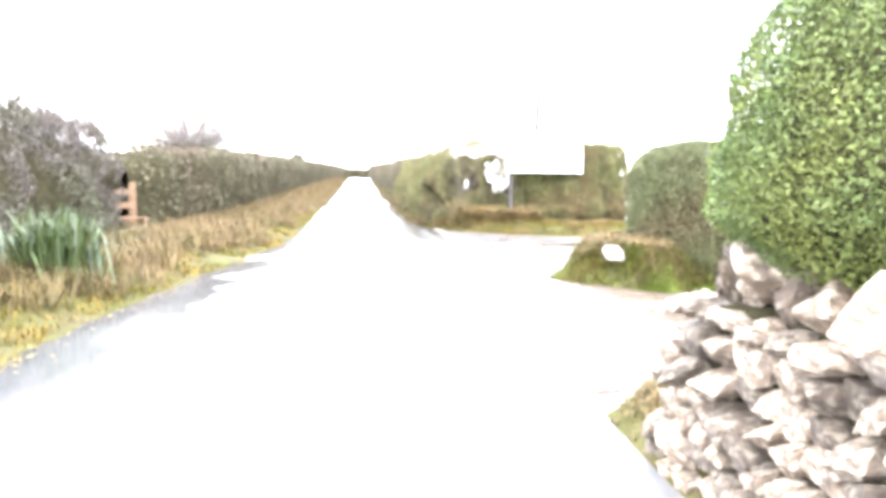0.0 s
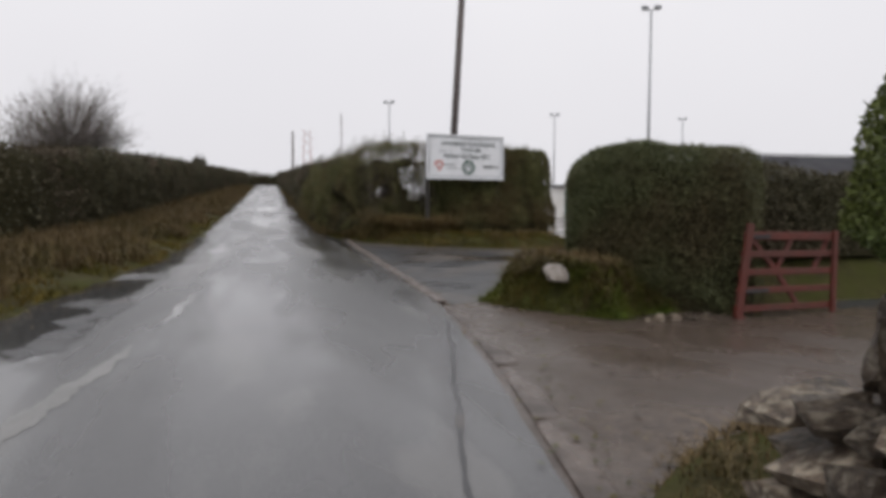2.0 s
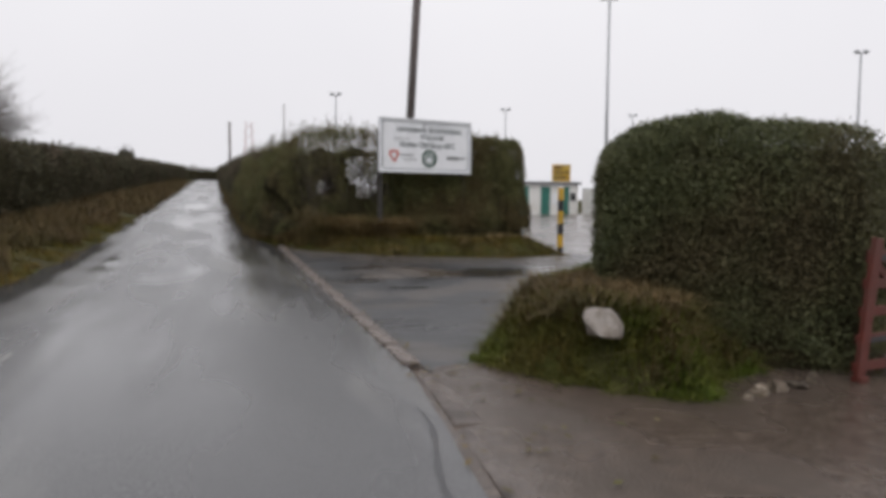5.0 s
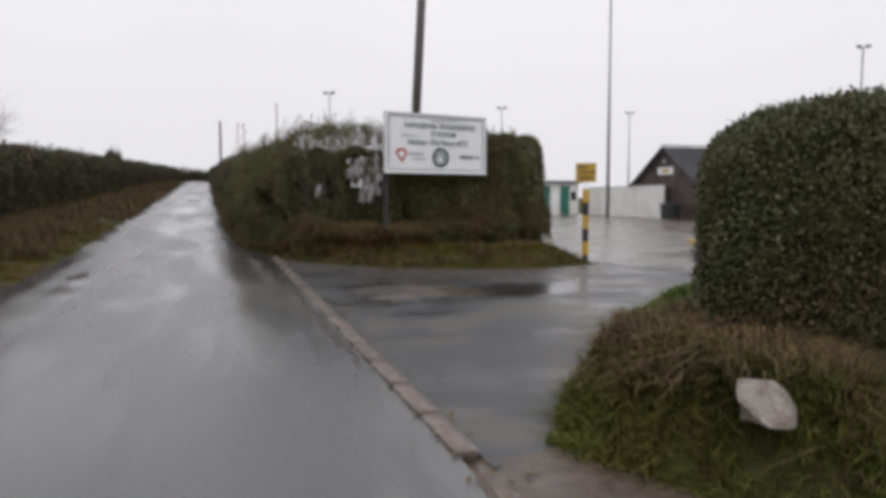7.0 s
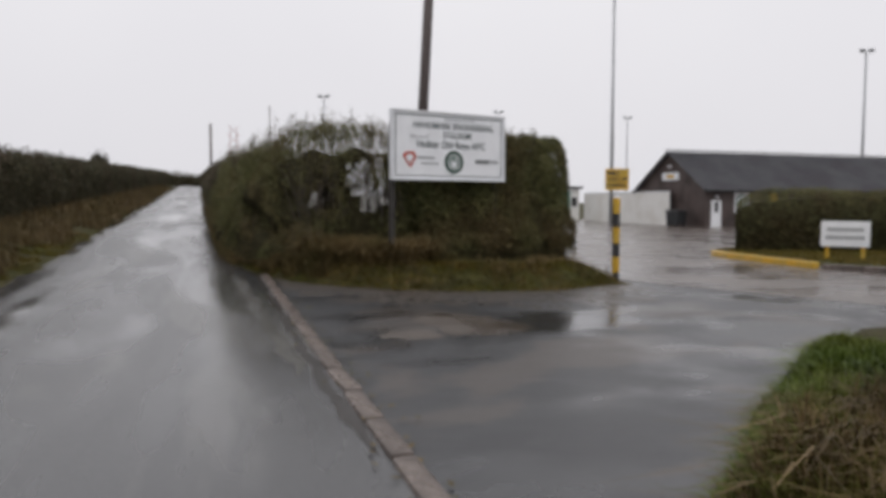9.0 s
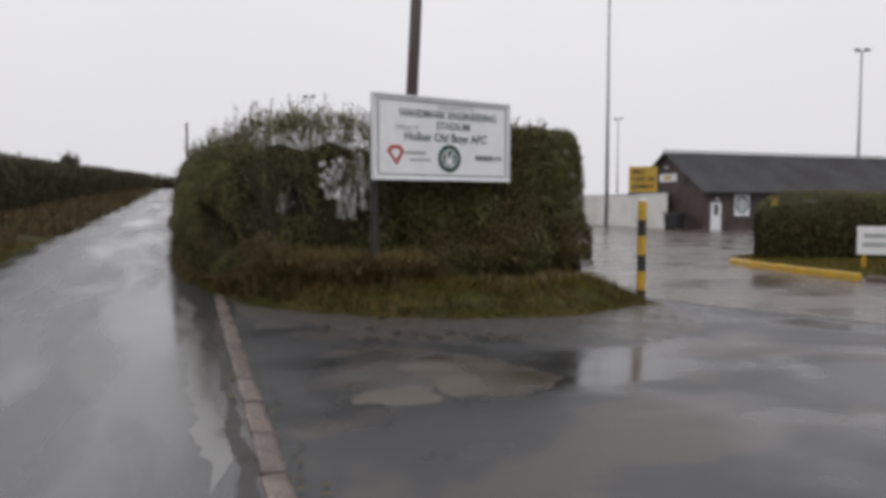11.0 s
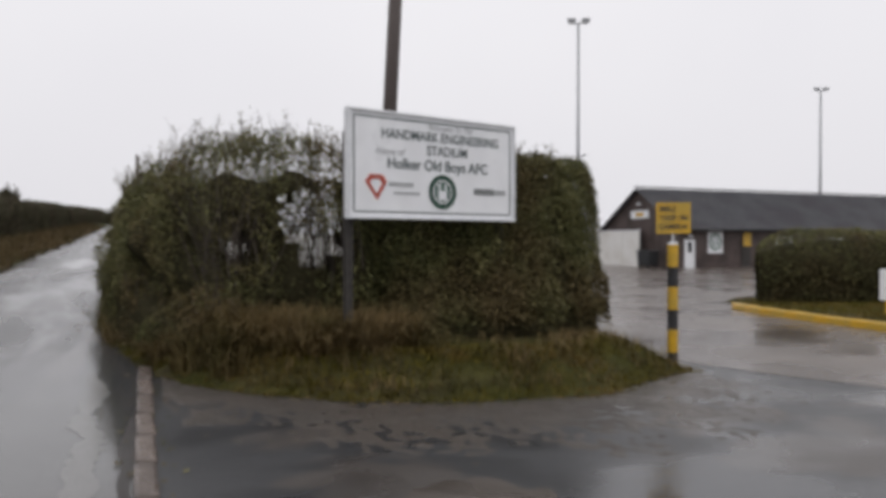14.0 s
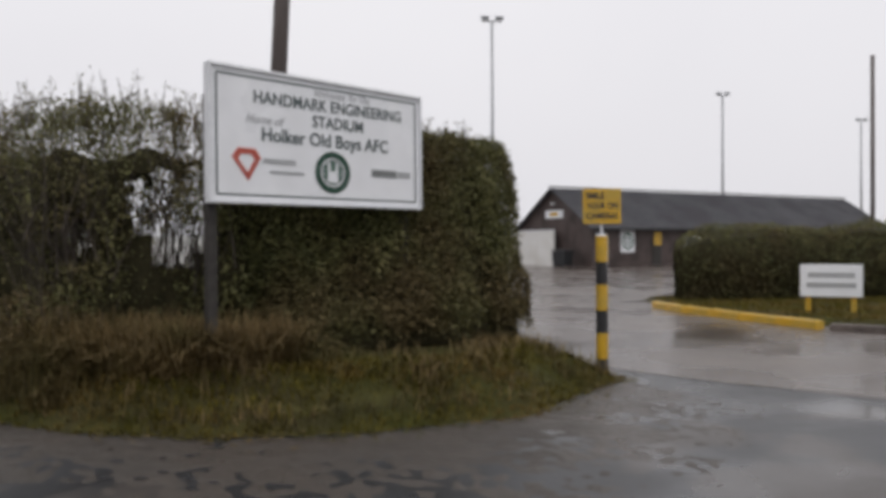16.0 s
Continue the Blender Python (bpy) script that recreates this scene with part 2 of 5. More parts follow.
M_GATE = mat("red_oxide_gate_paint", (0.085, 0.019, 0.013), (0.14, 0.03, 0.02), 8, (0.45, 0.7), 0.2, 40, c=(0.10, 0.036, 0.027), big=3)
M_CLUB = mat("dark_brown_cladding", (0.06, 0.042, 0.038), (0.095, 0.068, 0.06), 5, (0.5, 0.75), 0.2, 30, c=(0.05, 0.036, 0.033), big=0.8)
M_ROOF = mat("grey_felt_roof", (0.075, 0.075, 0.085), (0.12, 0.12, 0.13), 4, (0.5, 0.75), 0.25, 25, c=(0.095, 0.09, 0.10), big=0.4)
M_WALLW = mat("white_rendered_wall", (0.76, 0.75, 0.72), (0.84, 0.83, 0.81), 3, (0.6, 0.8), 0.1, 30, c=(0.72, 0.70, 0.66), big=0.7)
M_DOORG = mat("green_door_paint", (0.02, 0.14, 0.11), (0.035, 0.18, 0.14), 5, (0.4, 0.6), 0.05, 30)
M_GLASS = mat("dark_window_glass", (0.03, 0.032, 0.035), (0.045, 0.047, 0.05), 3, (0.05, 0.1), 0)
M_PLASTIC = mat("dark_bin_plastic", (0.02, 0.022, 0.024), (0.035, 0.037, 0.04), 6, (0.4, 0.55), 0.05, 40)
# haze over the far red mast is mixed into this pale pink
M_PINK = mat("hazed_red_mast_paint", (0.52, 0.36, 0.35), (0.62, 0.44, 0.43), 3, (0.5, 0.7), 0)
M_FLAX = mat("strap_leaf_green", (0.03, 0.05, 0.016), (0.065, 0.09, 0.03), 4, (0.35, 0.5), 0, island=0.4)
M_ROOFLAMP = mat("grey_lamp_casing", (0.25, 0.26, 0.28), (0.33, 0.34, 0.36), 6, (0.4, 0.6), 0)


# ---- helpers for building ----
def mesh_ob(name, bm, material, parent=None, label="", smooth=False):
    me = bpy.data.meshes.new(name)
    bm.normal_update()
    bm.to_mesh(me)
    bm.free()
    me.materials.append(material)
    if smooth:
        me.polygons.foreach_set("use_smooth", [True] * len(me.polygons))
    ob = new(name, me)
    if parent is not None:
        ob.parent = parent
    if label:
        tagged(ob, label=label)
    return ob


def part(name, bm, material, parent, label="", smooth=False):
    return mesh_ob(name, bm, material, parent, label, smooth)


def thing(name, x, y, z, label, category, group="", kind="", turn=0.0):
    ob = new(name)
    ob.matrix_world = pose(x, y, z, 0, 0, turn)
    ob.empty_display_size = 0.1
    return tagged(ob, label, category, group, kind)


def box(bm, c, s, m=None, bevel=0.0):
    """Adds a box with centre c and size s, turned by m, its edges bevelled."""
    t = Matrix.Translation(c) @ (m if m is not None else Matrix()) @ Matrix.Diagonal((*s, 1))
    made = bmesh.ops.create_cube(bm, size=1.0, matrix=t)["verts"]
    if bevel:
        edges = list({e for v in made for e in v.link_edges})
        bmesh.ops.bevel(bm, geom=edges, offset=bevel, segments=2, affect="EDGES", profile=0.6)
    return bm


def boxes(items, bevel=0.0):
    bm = bmesh.new()
    for c, s in items:
        box(bm, c, s, None, bevel)
    return bm


def tube(bm, a, b, r0, r1, n=10):
    a, b = Vector(a), Vector(b)
    q = (b - a).to_track_quat("Z", "Y").to_matrix().to_4x4()
    m = Matrix.Translation((a + b) / 2) @ q
    bmesh.ops.create_cone(bm, cap_ends=True, segments=n, radius1=r0, radius2=r1, depth=(b - a).length, matrix=m)
    return bm


def np_mesh(name, verts, faces, material, parent=None, label="", smooth=False):
    me = bpy.data.meshes.new(name)
    verts, faces = np.asarray(verts, np.float32), np.asarray(faces, np.int32)
    k = faces.shape[1]
    me.vertices.add(len(verts))
    me.vertices.foreach_set("co", verts.ravel())
    me.loops.add(faces.size)
    me.loops.foreach_set("vertex_index", faces.ravel())
    me.polygons.add(len(faces))
    me.polygons.foreach_set("loop_start", np.arange(0, faces.size, k, dtype=np.int32))
    me.polygons.foreach_set("loop_total", np.full(len(faces), k, np.int32))
    if smooth:
        me.polygons.foreach_set("use_smooth", np.ones(len(faces), bool))
    me.update(calc_edges=True)
    me.materials.append(material)
    ob = new(name, me)
    if parent is not None:
        ob.parent = parent
    if label:
        tagged(ob, label=label)
    return ob


def lettering(text, size, material, parent, x, z, y=-0.012, shear=0.0, bold=0.0, width=None):
    """A line of raised letters on a board, each a part of its own."""
    def shape(body):
        cu = bpy.data.curves.new("letter", "FONT")
        cu.body, cu.size, cu.align_y = body, size, "CENTER"
        cu.extrude, cu.shear, cu.offset = 0.002, shear, bold
        cu.resolution_u = 4
        ob = new("letter", cu)
        me = bpy.data.meshes.new_from_object(ob.evaluated_get(bpy.context.evaluated_depsgraph_get()))
        bpy.data.objects.remove(ob)
        return me

    def extent(me):
        co = np.zeros(len(me.vertices) * 3)
        me.vertices.foreach_get("co", co)
        return co[0::3].min(), co[0::3].max()

    lo, hi = extent(shape(text))
    sx = width / (hi - lo) if width else 1.0
    made = {}
    for k, ch in enumerate(text):
        if ch == " ":
            continue
        right = extent(shape(text[:k + 1]))[1]
        if ch not in made:
            made[ch] = shape(ch)
            made[ch].materials.clear()
            made[ch].materials.append(material)
        own = extent(made[ch])[1]
        out = new("letter", made[ch])
        out.parent = parent
        out.matrix_basis = Matrix.LocRotScale((x + sx * (right - own - (lo + hi) / 2), y, z), Euler((radians(90), 0, 0)), (sx, 1, 1))


RNG = np.random.default_rng(7)


def smooth01(a, b, v):
    t = np.clip((np.asarray(v, float) - a) / (b - a), 0, 1)
    return t * t * (3 - 2 * t)


# ---- the lie of the land ----
def rise(y):
    """How far the lane climbs ahead."""
    y = np.asarray(y, float)
    near = 0.012 * np.clip(y, 0, 16)
    bend = np.clip(y - 16, 0, 12)
    top = np.clip(y - 120, 0, 24)
    return near + 0.012 * bend + 0.001 * bend ** 2 + 0.036 * np.clip(y - 28, 0, 92) + 0.036 * top - 0.00075 * top ** 2


def base(x, y):
    x, y = np.asarray(x, float), np.asarray(y, float)
    side = smooth01(3, 13 - 5 * smooth01(22, 30, y), x)
    dip = 0.2 * smooth01(3.2, 6.0, x) * smooth01(11, 8.6, y)  # the drive falls away towards the gate
    return rise(y) * (1 - side) - 0.2 * smooth01(22, 34, y) * smooth01(9, 16, x) - dip


def lane_left(y):
    return np.interp(y, (-20, 6, 9.4, 11.4, 13.8, 16.6, 22, 60, 130), (-2.9, -2.65, -2.4, -2.15, -1.95, -1.65, -1.6, -1.55, -1.8))


def lane_right(y):
    return np.interp(y, (-20, 2, 3.1, 4.7, 6.1, 8, 9.4, 21.3, 23, 25, 30, 60, 130), (1.5, 1.5, 1.55, 1.78, 2.0, 2.2, 2.36, 2.36, 2.1, 1.85, 1.75, 1.7, 1.6))


F1X, F1Y = (2.0, 2.4, 2.85, 3.5, 4.3, 5.4, 7.0, 8.4, 9.6), (23.1, 21.4, 20.2, 19.4, 18.85, 18.5, 18.45, 19.25, 19.75)
S2X, S2Y = (2.98, 3.1, 3.4, 3.75, 4.15, 4.45, 4.8, 5.5, 6.2, 6.6, 14.0), (9.5, 9.05, 8.6, 8.28, 8.12, 8.25, 8.8, 9.1, 9.25, 9.45, 10.2)
N2X, N2Y = (3.05, 3.25, 3.6, 4.2, 5.2, 6.1, 7.7, 14.0), (9.6, 10.0, 10.55, 11.0, 11.95, 12.5, 13.0, 14.6)


def depth1(x, y):
    """How far a place lies inside the verge under the big sign."""
    right = np.interp(y, (19.4, 20.1, 22.5, 30, 60), (9.2, 9.28, 9.45, 11.5, 20))
    return np.minimum(np.minimum(y - np.interp(x, F1X, F1Y), right - x), x - lane_right(y) + 0.12)


def depth2(x, y):
    """The same for the mound in front of the clipped hedge."""
    return np.minimum(np.minimum(y - np.interp(x, S2X, S2Y), np.interp(x, N2X, N2Y) - y), x - 2.95)


def depth3(x, y):
    """The garden behind the stone wall."""
    return np.minimum(np.interp(x, (1.5, 2.0, 2.6, 3.5, 7.0), (2.9, 3.6, 4.2, 4.4, 3.6)) - y, x - 1.5)


def depth4(x, y):
    """The planted bed by the car park."""
    edge = np.interp(y, (18, 21.8, 27, 28.5), (18.5, 16.3, 17.2, 19.0))
    return np.minimum(x - edge, 29.8 - y - 0.52 * np.maximum(0, x - 20))


def bank(x, y):
    x, y = np.asarray(x, float), np.asarray(y, float)
    b1 = 0.38 * smooth01(0.0, 1.1, depth1(x, y)) * (1 - smooth01(1.6, 3.2, x - lane_right(y)) * smooth01(23, 25, y))
    b2 = 0.58 * (0.15 + 0.85 * smooth01(2.95, 3.9, x)) * smooth01(0.0, 0.6, depth2(x, y))
    b3 = 0.25 * smooth01(0.0, 0.5, depth3(x, y)) * (y < 6)
    b4 = 0.14 * smooth01(0.0, 0.35, depth4(x, y)) * (y > 12)
    b5 = 0.28 * smooth01(-0.05, 1.8, lane_left(y) - x)
    return np.maximum.reduce([b1, b2, b3, b4, b5])


def ground_z(x, y):
    return base(x, y) - 0.035 + bank(x, y)


def steps(lo, hi, fine_lo, fine_hi, step, grow=1.25):
    mid = list(np.arange(fine_lo, fine_hi + 1e-6, step))
    up, s = [], step
    while (mid[-1] if not up else up[-1]) < hi:
        s *= grow
        up.append(min(hi, (mid[-1] if not up else up[-1]) + s))
    down, s = [], step
    while (mid[0] if not down else down[-1]) > lo:
        s *= grow
        down.append(max(lo, (mid[0] if not down else down[-1]) - s))
    return np.array(down[::-1] + mid + up)


def grid_mesh(name, X, Y, Z, material, label, category):
    h, w = X.shape
    v = np.stack([X, Y, Z], -1).reshape(-1, 3)
    i = np.arange(h * w).reshape(h, w)
    f = np.stack([i[:-1, :-1], i[:-1, 1:], i[1:, 1:], i[1:, :-1]], -1).reshape(-1, 4)
    return tagged(np_mesh(name, v, f, material, None, "", True), label, category, "", "structure")


def bumpy(X, Y, amp, size):
    return np.array([noise.noise((x / size, y / size, 3.1)) for x, y in zip(X.ravel(), Y.ravel())]).reshape(X.shape) * amp


gx, gy = steps(-900, 900, -8, 24, 0.25), steps(-60, 1500, -6, 36, 0.25)
GX, GY = np.meshgrid(gx, gy)
grid_mesh("ground", GX, GY, ground_z(GX, GY) + bumpy(GX, GY, 0.05, 0.6) * (bank(GX, GY) > 0.06), M_SOIL,
          "damp soil and moss under the grass verges and fields", "ground")

# lane: slightly cambered, its edges broken
ry = np.concatenate([np.arange(-14, 40, 0.25), np.arange(40, 150, 1.0)])
ru = np.linspace(0, 1, 25)
RU, RY = np.meshgrid(ru, ry)
le = lane_left(ry) - 0.1 + bumpy(np.zeros_like(ry), ry, 0.18, 0.9)
re = lane_right(ry) + 0.05 + bumpy(np.ones_like(ry) * 7, ry, 0.03, 0.7)
RX = le[:, None] + RU * (re - le)[:, None]
grid_mesh("road", RX, RY, base(RX, RY) + 0.012 * (1 - (RX / 2.8) ** 2) - 0.004 + bumpy(RX, RY, 0.008, 1.3), M_ROAD,
          "narrow wet asphalt lane with patches and a worn surface", "road")
# entrance apron
ax, ay = np.arange(2.53, 20.1, 0.3), np.arange(9.3, 26.1, 0.3)
AX, AY = np.meshgrid(ax, ay)
grid_mesh("pavement_apron", AX, AY, base(AX, AY) + bumpy(AX, AY, 0.003, 1.1), M_APRON,
          "dark patched wet asphalt at the stadium entrance", "pavement")
# car park
cy = np.concatenate([np.arange(9, 34, 0.5), np.arange(34, 76, 1.5)])
cu_ = np.linspace(0, 1, 60) ** 1.5
CU, CY = np.meshgrid(cu_, cy)
ce = np.interp(cy, (9, 14, 17, 19, 20.2, 24, 27, 76), (15.5, 13.0, 11.2, 10.0, 9.5, 9.5, 6.2, 6.0)) + bumpy(np.zeros_like(cy), cy, 0.25, 1.1)
CX = ce[:, None] + CU * (95 - ce)[:, None]
grid_mesh("pavement_car_park", CX, CY, base(CX, CY) + 0.006 + bumpy(CX, CY, 0.002, 1.7), M_CONC,
          "wet pinkish-brown concrete car park", "pavement")
# stony drive between wall and clipped hedge
dx, dy = np.arange(1.4, 22, 0.2), np.arange(-3, 9.9, 0.2)
DX, DY = np.meshgrid(dx, dy)
edge = smooth01(-0.02, 0.3, DX - lane_right(DY))
track = np.exp(-((DX - lane_right(DY) - 0.62) / 0.09) ** 2) * smooth01(3.6, 5.0, DY) * smooth01(8.9, 7.8, DY)
sag = smooth01(9.2, 9.8, DY) * 0.03
grid_mesh("pavement_drive", DX, DY, base(DX, DY) - 0.03 + 0.036 * edge - 0.03 * track - sag + bumpy(DX, DY, 0.03, 0.8) * smooth01(0.4, 1.4, DX - lane_right(DY)) + bumpy(DX, DY, 0.012, 0.3) * edge,
          M_MUD, "muddy brown stony drive beside the lane", "pavement")


# ---- hedges ----
def leaf_cloud(name, pts, nrm, size, material, parent, label="", spread=0.9, aspect=0.5):
    """One leaf, a folded four-cornered blade, at each point."""
    k = len(pts)
    d = nrm * 0.55 + RNG.normal(0, spread, (k, 3))
    d /= np.linalg.norm(d, axis=1, keepdims=True) + 1e-9
    s = np.cross(d, RNG.normal(0, 1, (k, 3)))
    s /= np.linalg.norm(s, axis=1, keepdims=True) + 1e-9
    up = np.cross(s, d)
    L = size * RNG.uniform(0.6, 1.35, (k, 1))
    a = pts - d * L * 0.2
    b = pts + d * L * 0.35 + s * L * aspect * 0.5 + up * L * 0.1
    c = pts + d * L * 0.8
    e = pts + d * L * 0.35 - s * L * aspect * 0.5 + up * L * 0.1
    v = np.stack([a, b, c, e], 1).reshape(-1, 3)
    f = np.arange(4 * k).reshape(k, 4)
    return tagged(np_mesh(name, v, f, material, parent, label), kind="stuff")


def twig_cloud(name, a, b, r, material, parent, label="", side=3):
    """Thin three-sided stems from a to b."""
    k = len(a)
    d = b - a
    u = np.cross(d, (0.3, 0.2, 0.9))
    u /= np.linalg.norm(u, axis=1, keepdims=True) + 1e-9
    w = np.cross(d, u)
    w /= np.linalg.norm(w, axis=1, keepdims=True) + 1e-9
    r = np.broadcast_to(np.asarray(r, float), (k,))[:, None]
    vs = []
    for q in range(3):
        an = 2 * math.pi * q / 3
        o = (u * math.cos(an) + w * math.sin(an)) * r
        vs += [a + o, b + o * 0.4]
    v = np.stack(vs, 1).reshape(-1, 3)
    i = np.arange(k)[:, None] * 6
    f = np.concatenate([i + np.array([0, 2, 3, 1]), i + np.array([2, 4, 5, 3]), i + np.array([4, 0, 1, 5])], 0)
    return tagged(np_mesh(name, v, f, material, parent, label), kind="stuff")


def n3(p, size):
    return np.array([noise.noise((a / size, b / size, c / size)) for a, b, c in p])


def hedge(name, spine, half, height, label, leaf, count, size, rough=0.12, group="hedges", dome=0.35, shoots=0, shoot_len=0.4,
          under=0.0, gap=None, core=0.8, endr=1.0, inside=0.0, tail=0.0, level=False):
    """A hedge along a line of points on the ground. half: half its width; dome: how round the top is. Points are spread over its
    skin, pushed in and out by noise, and a dark core of the same form stands inside."""
    th = thing(name, spine[0][0], spine[0][1], float(ground_z(*spine[0])), label, "hedge", group)
    o = np.array([spine[0][0], spine[0][1], float(ground_z(*spine[0]))])
    P = np.array(spine, float)
    seg = np.linalg.norm(np.diff(P, axis=0), axis=1)
    cum = np.concatenate([[0], np.cumsum(seg)])
    total = cum[-1]

    def skin(s, ang, k):
        """s along the line (runs over both rounded ends), ang from one foot over the top to the other."""
        ca, sa = np.cos(ang), np.sin(ang)
        pw = dome
        cx = np.sign(ca) * np.abs(ca) ** pw
        cz = np.abs(sa) ** pw
        ends = np.clip(np.minimum(s / endr, (total - s) / (tail or endr)) / half, 0, 1)
        pinch = np.sqrt(np.clip(1 - (1 - ends) ** 2.6, 0.02, 1))
        x = np.interp(s, cum, P[:, 0])
        y = np.interp(s, cum, P[:, 1])
        e = 0.05
        tx = np.interp(np.minimum(s + e, total), cum, P[:, 0]) - np.interp(np.maximum(s - e, 0), cum, P[:, 0])
        ty = np.interp(np.minimum(s + e, total), cum, P[:, 1]) - np.interp(np.maximum(s - e, 0), cum, P[:, 1])
        ln = np.hypot(tx, ty) + 1e-9
        nx, ny = -ty / ln, tx / ln
        hh = np.interp(s, cum, height) if np.ndim(height) else height
        if level:  # clipped to one flat top, whatever the ground does
            hh = hh + ground_z(*spine[1]) - ground_z(x, y)
        low = 1 - under * (1 - np.clip(cz * 1.8, 0, 1))
        px, py = x + nx * half * cx * pinch * k * low, y + ny * half * cx * pinch * k * low
        foot = 0.55 if level else 0.0
        z = ground_z(x, y) - foot + (hh + foot) * cz * (0.72 + 0.28 * np.clip(pinch, 0, 1)) * (1 - (0.4 if level else 0.65) * (1 - k))
        w = np.abs(cx) ** 3
        v = np.clip(cz ** 6, 0.05, 1)
        n = np.stack([nx * np.sign(ca) * w, ny * np.sign(ca) * w, v], -1)
        n = n / np.linalg.norm(n, axis=-1, keepdims=True)
        return np.stack([px, py, z], -1), n

    fine = np.linspace(0, math.pi, 721)
    fx, fz = np.sign(np.cos(fine)) * np.abs(np.cos(fine)) ** dome * half, np.abs(np.sin(fine)) ** dome * np.mean(height)
    arc = np.concatenate([[0], np.cumsum(np.hypot(np.diff(fx), np.diff(fz)))])

    def around(u):
        """The angle at the share u of the way round the section."""
        return np.interp(u * arc[-1], arc, fine)

    # core: a solid shell with the inner shade put into its dark colour
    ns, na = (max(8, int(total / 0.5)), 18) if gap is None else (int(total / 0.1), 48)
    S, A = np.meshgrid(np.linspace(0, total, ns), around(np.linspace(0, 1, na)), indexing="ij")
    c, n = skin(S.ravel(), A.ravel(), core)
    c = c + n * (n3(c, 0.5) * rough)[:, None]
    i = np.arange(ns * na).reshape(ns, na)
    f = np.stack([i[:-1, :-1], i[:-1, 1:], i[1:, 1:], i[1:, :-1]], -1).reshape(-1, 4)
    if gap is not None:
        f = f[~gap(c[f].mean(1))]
    np_mesh("inner_shade_mass", c - o, f, M_CORE, th, "solid dark shell, the shade among inner branches put into its colour", True)
    # leaves
    s = RNG.uniform(0, total, count)
    if level:  # the rounded end needs its share of leaves
        s = np.where(RNG.uniform(0, 1, count) < 0.35, RNG.uniform(0, 1, count) ** 1.5 * 1.2, s)
    ang = around(RNG.uniform(0, 1, count))
    depth = np.where(RNG.uniform(0, 1, count) < inside, RNG.uniform(0.35, 1, count), 1.0)
    p, n = skin(s, ang, depth)
    d = n3(p, 0.45) * rough + n3(p, 1.4) * rough * 1.2 - RNG.uniform(0, 1, count) ** 2 * 0.22
    p = p + n * d[:, None] + RNG.normal(0, 0.02, p.shape)
    if gap is not None:
        keep = ~gap(p)
        p, n = p[keep], n[keep]
    leaf_cloud("foliage", p - o, n, size, leaf, th)
    if shoots:
        s = RNG.uniform(0, total, shoots)
        a, n = skin(s, RNG.uniform(0.9, math.pi - 0.9, shoots), 0.96)
        dirs = np.stack([RNG.normal(0, 0.18, shoots), RNG.normal(0, 0.18, shoots), np.ones(shoots)], -1)
        ln = shoot_len * RNG.uniform(0.3, 1.0, (shoots, 1)) ** 1.5
        b = a + dirs * ln
        twig_cloud("shoot_mass", a - o, b - o, 0.006, M_TWIG, th)
        m = 9
        t = RNG.uniform(0.1, 1.0, (shoots, m, 1))
        q = (a[:, None] + (b - a)[:, None] * t).reshape(-1, 3) + RNG.normal(0, 0.02, (shoots * m, 3))
        leaf_cloud("shoot_foliage", q - o, np.tile((0, 0, 1.0), (len(q), 1)), size * 0.9, leaf, th)
    return th


hedge("clipped_hedge", [(4.38, 9.98), (5.2, 9.82), (6.2, 9.62), (7.0, 9.5)], 0.6, (1.62, 1.64, 1.6, 1.55), "dense dark green clipped hedge, rounded top, beside the red gate",
      M_LEAF_CLIP, 120000, 0.033, rough=0.07, dome=0.3, under=0.06, core=0.76, endr=1.9, tail=0.6, level=True)
hedge("clipped_hedge", [(7.0, 10.35), (10, 10.8), (15, 11.6)], 0.6, 1.33, "brownish green hedge behind the red gate",
      M_LEAF_FAR, 40000, 0.06, rough=0.1, dome=0.35)


def thin_place(p):
    """Where the old hedge is bare of leaves and the light comes through."""
    streak = np.array([noise.noise((x * 11.0, y * 5.0, z * 4.0)) for x, y, z in p])
    front = p[:, 1] < 23.4
    bare = ((p[:, 0] - 4.45) / 0.55) ** 2 + ((p[:, 2] - 2.1) / 0.55) ** 2 < 1 + 0.9 * streak
    if len(p) < 20000:  # the inner mass
        bare = ((p[:, 0] - 4.5) / 0.5) ** 2 + ((p[:, 2] - 2.0) / 0.5) ** 2 < 1 + 1.2 * streak
        out = bare & front
    else:
        out = bare & front & (streak > 0.4)
    for x, z, rx, rz in ((3.52, 1.68, 0.22, 0.2), (4.5, 1.66, 0.3, 0.26)):
        out |= (((p[:, 0] - x) / rx) ** 2 + ((p[:, 2] - z) / rz) ** 2 < 1 + 1.1 * streak) & front
    return out


# behind the sign, and along the lane
hedge("roadside_hedge", [(5.15, 21.4), (6.2, 21.4), (7.5, 21.5), (8.6, 21.95)], 0.8, (2.45, 2.42, 2.45, 2.4), "thick dark green hedge behind the stadium sign board",
      M_LEAF, 110000, 0.046, rough=0.14, dome=0.3, shoots=420, shoot_len=0.28, endr=0.8, under=-0.42)
